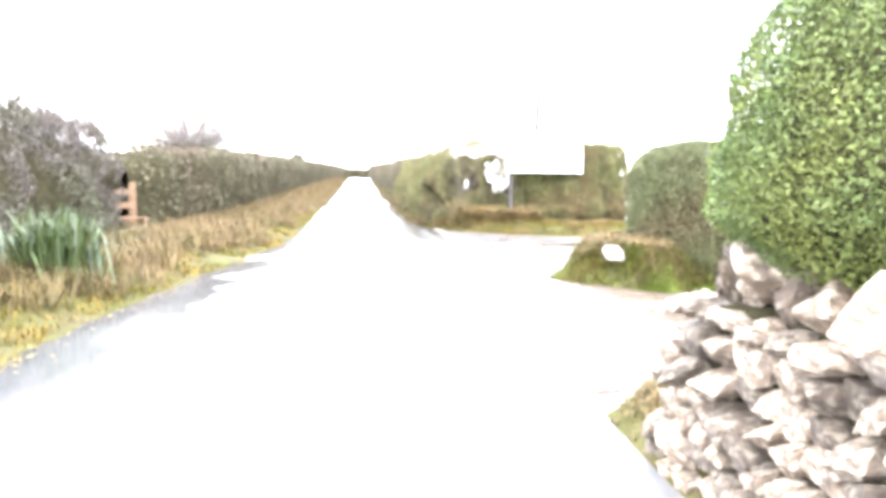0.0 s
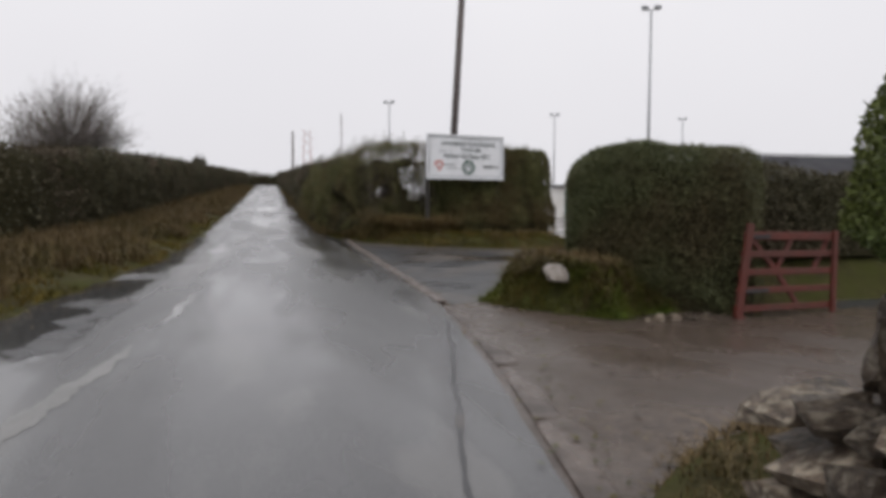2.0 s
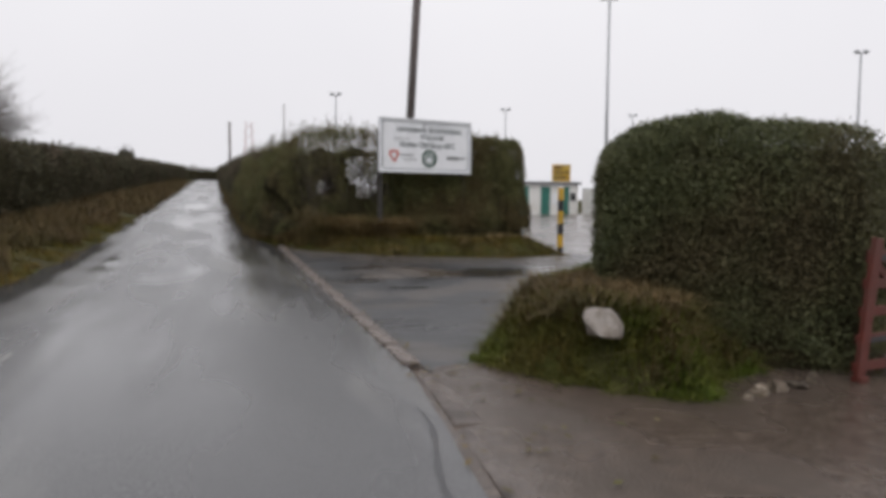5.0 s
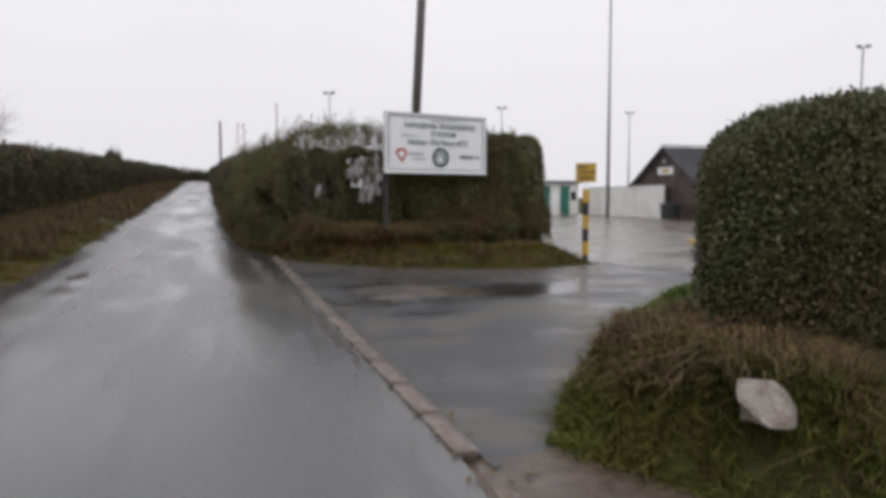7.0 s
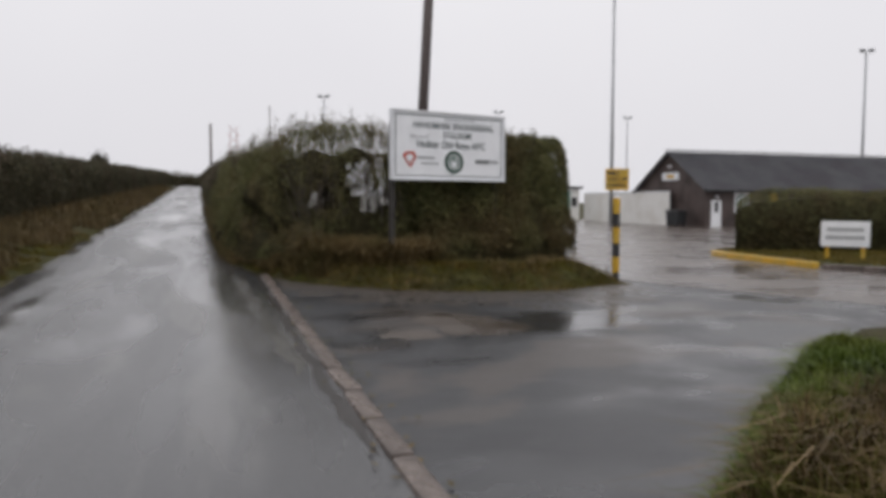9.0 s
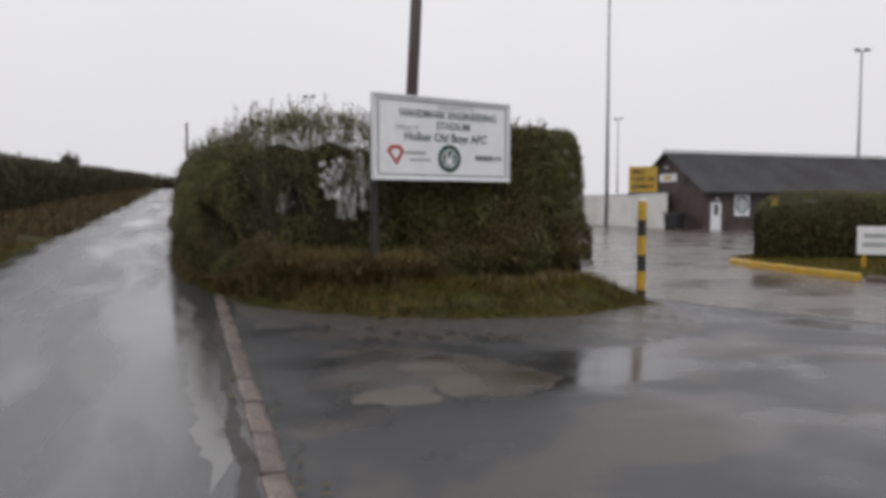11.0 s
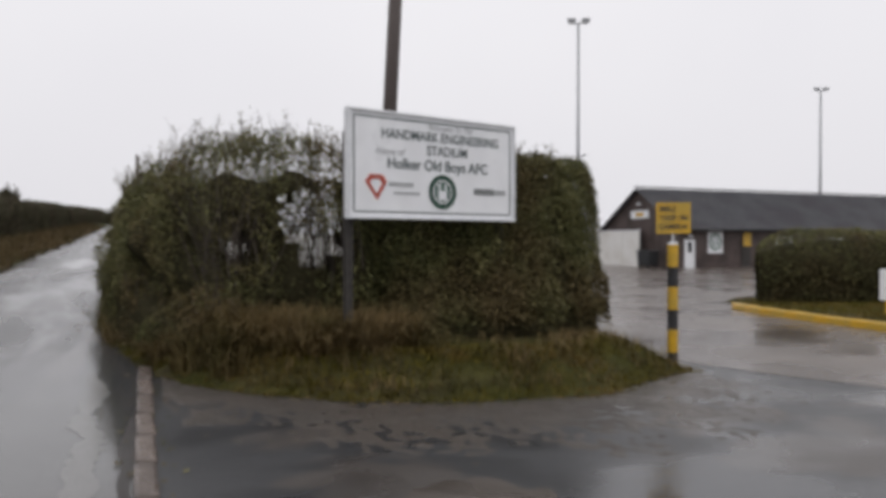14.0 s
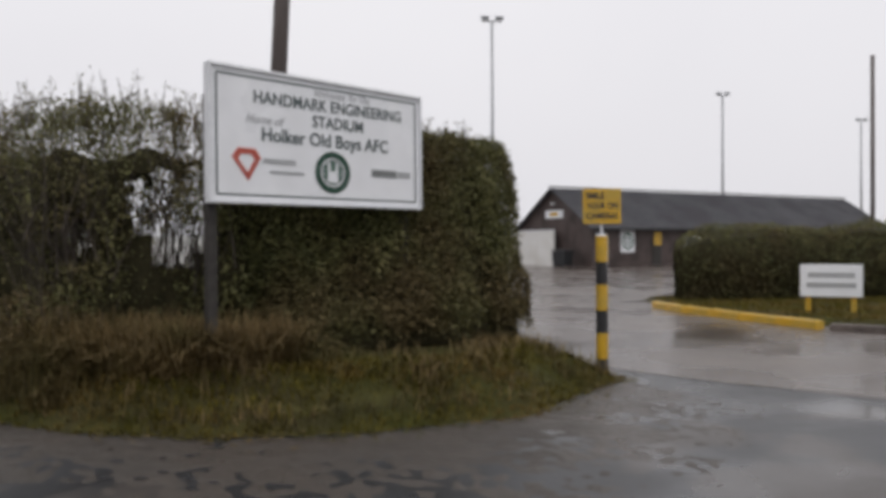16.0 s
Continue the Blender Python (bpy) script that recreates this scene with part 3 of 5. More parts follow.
loose = hedge("roadside_hedge", [(5.3, 21.4), (4.4, 21.5), (3.5, 22.1), (2.95, 23.3), (2.72, 25), (2.65, 28), (2.6, 34)], 0.75, (2.1, 2.45, 2.38, 2.2, 2.05, 1.95, 1.9),
      "loose overgrown hedge with thin patches and upright shoots", M_LEAF, 210000, 0.043, rough=0.25, core=0.72, dome=0.52, shoots=900, shoot_len=0.5, gap=thin_place, inside=0.5)
hedge("roadside_hedge", [(2.62, 33), (2.6, 45), (2.6, 60), (2.6, 90), (2.6, 140)], 0.85, (1.9, 1.9, 1.8, 1.7, 1.6), "long winter hedge along the lane", M_LEAF_FAR, 60000, 0.11,
      rough=0.25, dome=0.45, shoots=400, shoot_len=0.5)
hedge("roadside_hedge", [(-6.0, 4.0), (-5.9, 9.0), (-5.8, 15.4)], 0.9, (2.1, 2.4, 2.3), "dark purplish twiggy winter hedge on the verge of the lane", M_LEAF_TWIGGY, 70000, 0.055,
      rough=0.4, dome=0.5, shoots=1800, shoot_len=0.55, core=0.8)
hedge("roadside_hedge", [(-5.7, 17.4), (-5.4, 26), (-5.2, 40), (-4.9, 60), (-4.4, 90), (-4.0, 140)], 0.95, (2.1, 2.3, 2.35, 2.2, 2.0, 1.8), "long dense winter hedge along the lane", M_LEAF_FAR, 95000, 0.105,
      rough=0.18, dome=0.4, shoots=600, shoot_len=0.4, core=0.92)
hedge("car_park_hedge", [(18.7, 27.9), (22.5, 26.0), (27.5, 23.2), (34.5, 19.4)], 1.1, 2.05, "low dense green hedge beside the car park", M_LEAF, 60000, 0.06,
      rough=0.16, dome=0.55, under=0.5, endr=2.6)


hedge("bramble_bank", [(3.7, 20.7), (3.0, 21.5), (2.55, 22.7), (2.3, 24.2), (2.2, 27), (2.15, 34), (2.1, 48)], 0.4, (0.3, 0.4, 0.7, 0.8, 0.8, 0.7, 0.7), "low brown brambles spilling to the edge of the lane",
      M_BRAMBLE, 60000, 0.042, rough=0.26, dome=0.6, group="", shoots=500, shoot_len=0.35)


def hedge_limbs():
    """Bare stems that show through the loose hedge."""
    k = 420
    a = np.stack([RNG.uniform(-2.2, -0.25, k), RNG.normal(0.1, 0.25, k), RNG.uniform(0, 1.3, k)], -1)
    d = np.stack([RNG.normal(0, 0.22, k), RNG.normal(0, 0.15, k), np.ones(k)], -1)
    twig_cloud("stem_mass", a, a + d * RNG.uniform(0.5, 1.5, (k, 1)), RNG.uniform(0.004, 0.010, k), M_TWIG, loose)


hedge_limbs()
hedge("far_hedge", [(-30, 152), (-8, 150), (6, 149), (20, 151)], 1.6, (2.6, 2.2, 2.4, 2.4), "distant hedge across the top of the lane", M_LEAF_FAR, 12000, 0.3,
      rough=0.6, dome=0.6, shoots=60, shoot_len=1.0)
hedge("hedge_shrub", [(-5.6, 64.5), (-5.4, 66.5)], 0.9, (2.7, 2.9), "taller shrub standing out of the long hedge", M_LEAF_FAR, 5000, 0.13, rough=0.4, dome=0.8, shoots=60, shoot_len=0.7, core=0.85)


# ---- clipped conifer behind the stone wall ----
def conifer(x, y, label):
    z0 = float(ground_z(x, y))
    th = thing("conifer", x, y, z0, label, "tree")
    part("trunk", tube(bmesh.new(), (0, 0, -0.1), (0, 0, 1.6), 0.09, 0.05, 10), M_TWIG, th)
    zs, rs = (0.72, 0.86, 1.1, 1.4, 1.8, 2.3, 2.9, 3.5), (0.55, 1.0, 1.19, 1.16, 1.02, 0.78, 0.44, 0.05)

    def skin(z, a, k):
        r = np.interp(z, zs, rs) * k
        return np.stack([r * np.cos(a), r * np.sin(a), z], -1), np.stack([np.cos(a), np.sin(a), 0.25 + 0 * a], -1)

    # solid shell behind the leaves, inner shade painted as near-black
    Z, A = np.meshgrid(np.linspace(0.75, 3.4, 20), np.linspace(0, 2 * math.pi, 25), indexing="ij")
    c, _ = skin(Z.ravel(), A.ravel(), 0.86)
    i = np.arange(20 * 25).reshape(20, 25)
    np_mesh("inner_shade_mass", c, np.stack([i[:-1, :-1], i[:-1, 1:], i[1:, 1:], i[1:, :-1]], -1).reshape(-1, 4), M_CORE, th,
            "solid dark shell, the shade among inner branches put into its colour", True)
    k = 180000
    z = RNG.uniform(0.72, 3.5, k * 2)
    z = z[RNG.uniform(0, 1.22, k * 2) < np.interp(z, zs, rs)][:k]
    p, n = skin(z, RNG.uniform(0, 2 * math.pi, len(z)), 1.0)
    d = n3(p, 0.22) * 0.07 + n3(p, 0.7) * 0.08 - RNG.uniform(0, 1, len(z)) ** 2 * 0.16
    leaf_cloud("foliage", p + n * d[:, None], n, 0.024, M_LEAF_YEW, th, spread=0.8, aspect=0.4)
    return th


conifer(2.74, 1.4, "bushy rounded conifer, bright green, behind the stone wall")


# ---- dry stone wall ----
def stone_mesh(name, seed, flat=0.7):
    r = random.Random(seed)
    bm = bmesh.new()
    bmesh.ops.create_cube(bm, size=0.9)
    bmesh.ops.subdivide_edges(bm, edges=bm.edges[:], cuts=1, use_grid_fill=True)
    cuts = [(Vector((r.gauss(0, 1), r.gauss(0, 1), r.gauss(0, 1))).normalized(), r.uniform(0.32, 0.5)) for _ in range(7)]
    for v in bm.verts:
        v.co *= 0.86 + 0.14 / max(0.45, v.co.length)
        for n, d in cuts:
            e = v.co.dot(n) - d
            if e > 0:
                v.co -= n * e * 0.9
        v.co += Vector((r.gauss(0, 0.03), r.gauss(0, 0.03), r.gauss(0, 0.03)))
        v.co.z *= flat
    me = bpy.data.meshes.new(name)
    bm.to_mesh(me)
    bm.free()
    me.materials.append(M_STONE)
    return me


def cope_mesh(name, seed):
    r = random.Random(seed)
    bm = bmesh.new()
    bmesh.ops.create_icosphere(bm, subdivisions=3, radius=0.52)
    cuts = [(Vector((r.gauss(0, 1), r.gauss(0, 1), r.gauss(0, 1))).normalized(), r.uniform(0.2, 0.36)) for _ in range(11)]
    for v in bm.verts:
        for n, d in cuts:
            e = v.co.dot(n) - d
            if e > 0:
                v.co -= n * e * 0.96
        o = Vector((seed * 3.1, seed * 1.7, 0))
        v.co += v.co.normalized() * (0.05 * noise.noise(v.co * 3 + o) + 0.016 * noise.noise(v.co * 9 + o))
        v.co.z *= 0.75
    me = bpy.data.meshes.new(name)
    bm.to_mesh(me)
    bm.free()
    me.materials.append(M_STONE)
    return me


COPES = [cope_mesh("cope_stone", 31 + q) for q in range(7)]
STONES = [stone_mesh("stone", 11 + q) for q in range(14)]


def stone_wall():
    r = random.Random(5)
    z0 = -0.05
    th = thing("stone_wall", 1.91, 0.0, z0, "rough dry stone wall with lichen and large irregular cope stones", "wall")
    # one dark block; its colour stands for the shade between the stones
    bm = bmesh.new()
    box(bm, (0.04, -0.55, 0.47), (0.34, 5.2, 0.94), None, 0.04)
    part("wall_core", bm, M_CORE, th, "plain dark block inside the wall, the shade of the gaps in its colour")
    def lay(x, y, z, s, rx=0, ry=0, rz=0, name="stone"):
        ob = new(name, r.choice(COPES if name == "cope_stone" else STONES))
        ob.parent = th
        ob.matrix_basis = Matrix.LocRotScale((x, y, z), Euler((rx, ry, rz)), s)
    # face to the lane, course on course, leaning in
    z = 0.03
    while z < 0.93:
        h = r.uniform(0.08, 0.15)
        y = -0.85 + r.uniform(-0.1, 0.1)
        end = 2.2 + 0.2 * (1 - z)
        while y < end:
            l = r.uniform(0.07, 0.16) if r.random() < 0.6 else r.uniform(0.18, 0.34)
            x = -0.2 + 0.1 * z + r.uniform(-0.045, 0.03)
            lay(x, y + l / 2, z + h / 2 + r.uniform(-0.02, 0.02), (r.uniform(0.22, 0.32), l * 1.12, h * 1.55), r.gauss(0, 0.22), r.gauss(0, 0.15), r.gauss(0, 0.15))
            y += l
        z += h
    # the wall's end
    z = 0.03
    while z < 0.9:
        h = r.uniform(0.08, 0.15)
        x = -0.14
        while x < 0.3:
            w = r.uniform(0.12, 0.28)
            lay(x + w / 2, 2.2 + 0.2 * (1 - z) + r.uniform(-0.05, 0.05), z + h / 2, (w * 1.1, 0.28, h * 1.55), r.gauss(0, 0.15), r.gauss(0, 0.2), r.gauss(0, 0.25))
            x += w
        z += h
    for q in range(14):
        lay(0.26, -0.8 + q * 0.23, 0.85 + r.uniform(-0.05, 0.05), (0.24, 0.28, 0.28), 0, 0, r.uniform(0, 6))
    # cope stones set on edge and tumbled
    y = -0.85
    while y < 2.2:
        l = r.uniform(0.14, 0.34)
        big = r.uniform(0.18, 0.34)
        lay(r.uniform(-0.1, 0.05), y + l / 2, 0.89 + 0.08 * min(1, max(0, y)) + big * 0.25, (r.uniform(0.36, 0.55), l * 1.1, big * 1.3), r.gauss(0, 0.35), r.gauss(0.1, 0.25), r.gauss(0, 0.35), "cope_stone")
        y += l
    lay(0.06, 2.12, 1.08, (0.46, 0.4, 0.42), 0.2, -0.3, 0.3, "cope_stone")
    lay(-0.02, 1.62, 1.08, (0.6, 0.5, 0.46), 0.3, 0.25, 0.1, "cope_stone")
    lay(-0.04, 0.95, 1.02, (0.62, 0.6, 0.5), -0.2, 0.35, 0.1, "cope_stone")
    for q in range(30):
        k = r.uniform(0.06, 0.17)
        lay(r.uniform(0.25, 1.3), 2.5 + r.uniform(0, 1.4), 0.12, (k, k * 1.3, k), 0, 0, r.uniform(0, 6))
    return th


stone_wall()


def loose_stone(x, y, z, s, label, turn=0, rx=0, ry=0, which=0):
    ob = new("rock", COPES[which % 7])
    ob.matrix_world = Matrix.LocRotScale((x, y, z), Euler((rx, ry, turn)), s)
    return tagged(ob, label, "rock", "loose rocks")


rock = loose_stone(3.6, 8.6, 0.55, (0.42, 0.36, 0.34), "pale jagged limestone rock bedded in the grass mound", -0.15, 0.55, 0.5, 3)
rock.data = COPES[3].copy()
rock.data.materials.clear()
rock.data.materials.append(M_ROCK)
for q, (x, y, s) in enumerate(((4.95, 8.5, 0.2), (5.25, 8.62, 0.24), (5.55, 8.75, 0.17), (4.72, 8.35, 0.15), (5.85, 8.85, 0.2))):
    loose_stone(x, y, float(ground_z(x, y)) + 0.05, (s * 1.3, s, s), "small grey stone at the foot of the clipped hedge", q, 0.1, 0, q + 5)


# ---- five-bar gate ----
def field_gate(x, y, turn, length, height):
    th = thing("field_gate", x, y, float(base(x, y)) + 0.0, "old dark red timber five-bar gate standing open", "gate", turn=turn)
    rails = [(0.12 + k * (height - 0.24) / 4, 0.085 if k < 4 else 0.11) for k in range(5)]
    for z, h in rails:
        off = 0.17 * (1 - z / height)
        part("rail", box(bmesh.new(), (length / 2 - off / 2, 0, z), (length + off, 0.035, h), Matrix.Rotation(radians(0.8), 4, "Y"), 0.008), M_GATE, th)
    for xx, w, h, lean in ((-0.03, 0.11, height + 0.06, 8), (length - 0.04, 0.08, height - 0.06, 0)):
        part("upright", box(bmesh.new(), (xx, -0.034, h / 2), (w, 0.05, h), Matrix.Rotation(radians(lean), 4, "Y"), 0.008), M_GATE, th)
    for a, b in (((0.1, height - 0.1), (length * 0.36, 0.62)), ((length * 0.36, 0.62), (length * 0.55, height - 0.1)),
                 ((length * 0.36, 0.62), (length * 0.62, 0.12)), ((length * 0.95, height - 0.15), (length * 0.78, 0.6))):
        d = Vector((b[0] - a[0], 0, b[1] - a[1]))
        m = Matrix.Rotation(-math.atan2(d.z, d.x), 4, "Y")
        part("brace", box(bmesh.new(), ((a[0] + b[0]) / 2, 0.036, (a[1] + b[1]) / 2), (d.length, 0.03, 0.075), m, 0.006), M_GATE, th)
    for k in (1, 4):
        part("hinge", box(bmesh.new(), (0.22, -0.03, rails[k][0]), (0.4, 0.012, 0.05), None, 0.004), M_BLACK, th, "rusty black strap hinge")
    part("gate_foot", box(bmesh.new(), (-0.1, -0.034, 0.03), (0.12, 0.1, 0.06), None, 0.01), M_GATE, th)
    return th


field_gate(6.38, 8.84, 10, 1.68, 1.2)


# ---- stadium sign board ----
def sign_board():
    x0, y0, x1, y1 = 4.513, 19.922, 6.879, 20.5
    turn = math.degrees(math.atan2(y1 - y0, x1 - x0))
    th = thing("sign_board", x0, y0, 0.0, "large white stadium sign board on dark posts before the hedge", "sign", turn=turn)
    W, zb, zt = 2.44, 2.03, 3.255
    H = zt - zb
    part("panel", box(bmesh.new(), (W / 2, 0.02, (zb + zt) / 2), (W - 0.035, 0.03, H - 0.035), None, 0.004), M_WHITE, th)
    for c, s in (((W / 2, 0.03, zt - 0.015), (W, 0.1, 0.03)), ((W / 2, 0.03, zb + 0.015), (W, 0.1, 0.03)),
                 ((0.015, 0.03, (zb + zt) / 2), (0.03, 0.1, H - 0.062)), ((W - 0.015, 0.03, (zb + zt) / 2), (0.03, 0.1, H - 0.062))):
        part("frame_strip", box(bmesh.new(), c, s, None, 0.006), M_FRAME, th)
    for k in (0.08, W - 0.1):
        g = float(ground_z(x0 + k * math.cos(radians(turn)), y0 + k * math.sin(radians(turn))))
        part("post", box(bmesh.new(), (k, 0.14 if k < 1 else 0.2, (g - 0.2 + 3.0) / 2), (0.09, 0.09, 3.2 - g), None, 0.01), M_DARKWOOD, th)
    for z in (zb + 0.25, zt - 0.25):
        part("batten", box(bmesh.new(), (W / 2, 0.065, z), (W - 0.1, 0.05, 0.09), None, 0.005), M_DARKWOOD, th)
    i = 0.08
    for c, s in (((W / 2, 0.002, zt - i), (W - 2 * i, 0.004, 0.016)), ((W / 2, 0.002, zb + i), (W - 2 * i, 0.004, 0.016)),
                 ((i, 0.002, (zb + zt) / 2), (0.016, 0.004, H - 2 * i - 0.02)), ((W - i, 0.002, (zb + zt) / 2), (0.016, 0.004, H - 2 * i - 0.02))):
        part("border_line", box(bmesh.new(), c, s), M_INK, th)
    face = 0.0005
    lettering("Welcome To The", 0.10, M_PALE, th, 1.42, zt - 0.135, face, 0.35, 0.0, 0.66)
    lettering("HANDMARK ENGINEERING", 0.16, M_INK, th, 1.30, zt - 0.255, face, 0, 0.002, 1.72)
    lettering("STADIUM", 0.16, M_INK, th, 1.36, zt - 0.415, face, 0, 0.002, 0.60)
    lettering("Home of", 0.12, M_PALE, th, 0.56, zt - 0.455, face, 0.35, 0.0, 0.40)
    lettering("Holker Old Boys AFC", 0.175, M_INK, th, 1.25, zt - 0.59, face, 0, 0.003, 1.46)
    # club badge
    cz, cx = zb + 0.335, 1.29
    def ring(r0, r1, n=48, sx=1.0):
        bm = bmesh.new()
        lo = [bm.verts.new((cx + sx * r0 * math.cos(2 * math.pi * q / n), -0.003, cz + r0 * math.sin(2 * math.pi * q / n))) for q in range(n)]
        hi = [bm.verts.new((cx + sx * r1 * math.cos(2 * math.pi * q / n), -0.003, cz + r1 * math.sin(2 * math.pi * q / n))) for q in range(n)]
        for q in range(n):
            bm.faces.new((lo[q], lo[(q + 1) % n], hi[(q + 1) % n], hi[q]))
        bmesh.ops.solidify(bm, geom=bm.faces[:], thickness=0.003)
        return bm
    part("badge_ring", ring(0.145, 0.205), M_GREEN, th, "dark green club badge ring")
    for xx, w, h in ((-0.08, 0.03, 0.14), (0.08, 0.03, 0.14), (0, 0.05, 0.09)):
        part("badge_stripe", box(bmesh.new(), (cx + xx, -0.003, cz + (0.06 if xx == 0 else 0)), (w, 0.004, h), None, 0.0015), M_GREEN, th)
    part("badge_stripe", ring(0.108, 0.122), M_GREEN, th)
    part("badge_stripe", box(bmesh.new(), (cx, -0.003, cz - 0.11), (0.05, 0.004, 0.02)), M_GREEN, th)
    # red faceted logo, grey bars for its small lettering
    lx, lz = 0.36, zb + 0.36
    out = [(-0.14, 0.06), (-0.08, 0.14), (0.09, 0.14), (0.145, 0.06), (0.02, -0.15)]
    bm = bmesh.new()
    o = [bm.verts.new((lx + a, -0.003, lz + b)) for a, b in out]
    n = [bm.verts.new((lx + a * 0.58, -0.003, lz + 0.02 + (b - 0.02) * 0.58)) for a, b in out]
    for q in range(5):
        bm.faces.new((o[q], o[(q + 1) % 5], n[(q + 1) % 5], n[q]))
    bmesh.ops.solidify(bm, geom=bm.faces[:], thickness=0.003)
    part("logo", bm, M_RED, th, "red faceted gem shape")
    for xx, zz, w, h in ((0.70, 0.40, 0.34, 0.045), (0.78, 0.30, 0.36, 0.03)):
        part("print_bar", box(bmesh.new(), (xx, 0.001, zb + zz), (w, 0.004, h)), M_PALE, th)
    part("print_bar", box(bmesh.new(), (1.93, 0.001, zb + 0.36), (0.32, 0.004, 0.075)), M_GREYINK, th)
    part("print_bar", box(bmesh.new(), (2.19, 0.001, zb + 0.36), (0.19, 0.004, 0.06)), M_PALE, th)
    return th


sign_board()


# ---- striped post with camera notice ----
def camera_post(x, y):
    g = float(ground_z(x, y))
    th = thing("striped_post", x, y, g, "yellow and black banded steel post with a yellow notice", "post", turn=-33)
    z, colours = -0.15, (M_BLACK, M_YELLOW)
    hts = (0.34, 0.31, 0.27, 0.31, 0.27, 0.31)
    for q, h in enumerate(hts):
        bm = bmesh.new()
        tube(bm, (0, 0, z), (0, 0, z + h), 0.072, 0.072, 20)
        part("band", bm, colours[q % 2], th, "", False)
        z += h
    part("cap", tube(bmesh.new(), (0, 0, z), (0, 0, z + 0.025), 0.075, 0.06, 20), M_FRAME, th)
    part("stalk", tube(bmesh.new(), (0, 0, z), (0, 0, z + 0.42), 0.014, 0.014, 10), M_FRAME, th)
    plate = part("notice", box(bmesh.new(), (0, -0.03, 2.09 - g), (0.45, 0.012, 0.42), None, 0.003), M_YELLOW, th, "yellow notice plate, black lettering")
    for k, (s, w) in enumerate((("SMILE", 0.22), ("YOUR ON", 0.37), ("CAMERA!", 0.37))):
        lettering(s, 0.105, M_BLACK, th, -0.08 if k == 0 else 0, 2.21 - g - 0.12 * k, -0.0365, 0, 0.004, w)
    part("bracket", box(bmesh.new(), (0, -0.012, 1.9 - g), (0.06, 0.03, 0.05), None, 0.004), M_STEEL, th)
    return th


camera_post(9.12, 20.12)


# ---- poles and floodlights ----
def wood_pole(x, y, top, r=0.1, lean=(0, 0), label="tall brown timber utility pole"):
    g = float(ground_z(x, y))
    height = top - g
    th = thing("utility_pole", x, y, g, label, "pole", "utility poles")
    bm = bmesh.new()
    tube(bm, (0, 0, -0.3), (lean[0] * height, lean[1] * height, height), r, r * 0.8, 16)
    part("shaft", bm, M_POLE, th, "", True)
    bm = bmesh.new()
    box(bm, (lean[0] * 2.6 - r * 0.6, -r * 0.9, 2.6), (0.12, 0.02, 0.16), None, 0.004)
    part("plate", bm, M_STEEL, th)
    return th


wood_pole(6.02, 23.6, 10.5, 0.125, (0.055, 0), "tall brown utility pole leaning slightly behind the sign")
wood_pole(37.8, 33.5, 10.4, 0.11)
wood_pole(2.1, 57.5, 6.7, 0.09)
wood_pole(7.2, 72, 9.9, 0.06)


def floodlight(x, y, top, label="tall galvanised floodlight mast with a twin lamp head", r=0.11, turn=0):
    g = float(ground_z(x, y))
    th = thing("floodlight", x, y, g, label, "floodlight", "floodlights", turn=turn)
    h = top - g
    part("mast", tube(bmesh.new(), (0, 0, -0.3), (0, 0, h - 0.2), r * 1.25, r * 0.7, 12), M_STEEL, th, "", True)
    part("crossbar", box(bmesh.new(), (0, 0, h - 0.15), (1.5, 0.1, 0.1), None, 0.02), M_STEEL, th)
    for s in (-1, 1):
        bm = bmesh.new()
        box(bm, (s * 0.55, -0.15, h + 0.05), (0.6, 0.5, 0.28), Matrix.Rotation(radians(20), 4, "X"), 0.05)
        lamp = part("lamp_head", bm, M_ROOFLAMP, th)
    return th


for x, y, top, r in ((33.4, 59.7, 18.6, 0.13), (79.4, 76.6, 20.3, 0.17), (18.6, 113, 16.8, 0.14), (51, 125, 17.3, 0.14), (82, 133, 18.4, 0.15), (110, 77, 19.4, 0.16)):
    floodlight(x, y, top, r=r, turn=-25)


def lattice_mast(x, y, height):
    g = float(ground_z(x, y))
    th = thing("lattice_mast", x, y, g, "distant red lattice mast above the hedge, haze put into its pale colour", "mast")
    for sx, sy in ((-1, -1), (1, -1), (1, 1), (-1, 1)):
        part("leg", tube(bmesh.new(), (sx * 0.9, sy * 0.9, 0), (sx * 0.35, sy * 0.35, height), 0.05, 0.04, 6), M_PINK, th)
    for q in range(8):
        z0, z1 = height * q / 8, height * (q + 1) / 8
        for s in (-1, 1):
            part("strut", tube(bmesh.new(), (-0.85 * s, -0.7, z0), (0.75 * s, -0.6, z1), 0.03, 0.03, 5), M_PINK, th)
    return th


lattice_mast(5.9, 112, 12.0 - float(ground_z(5.9, 112)))


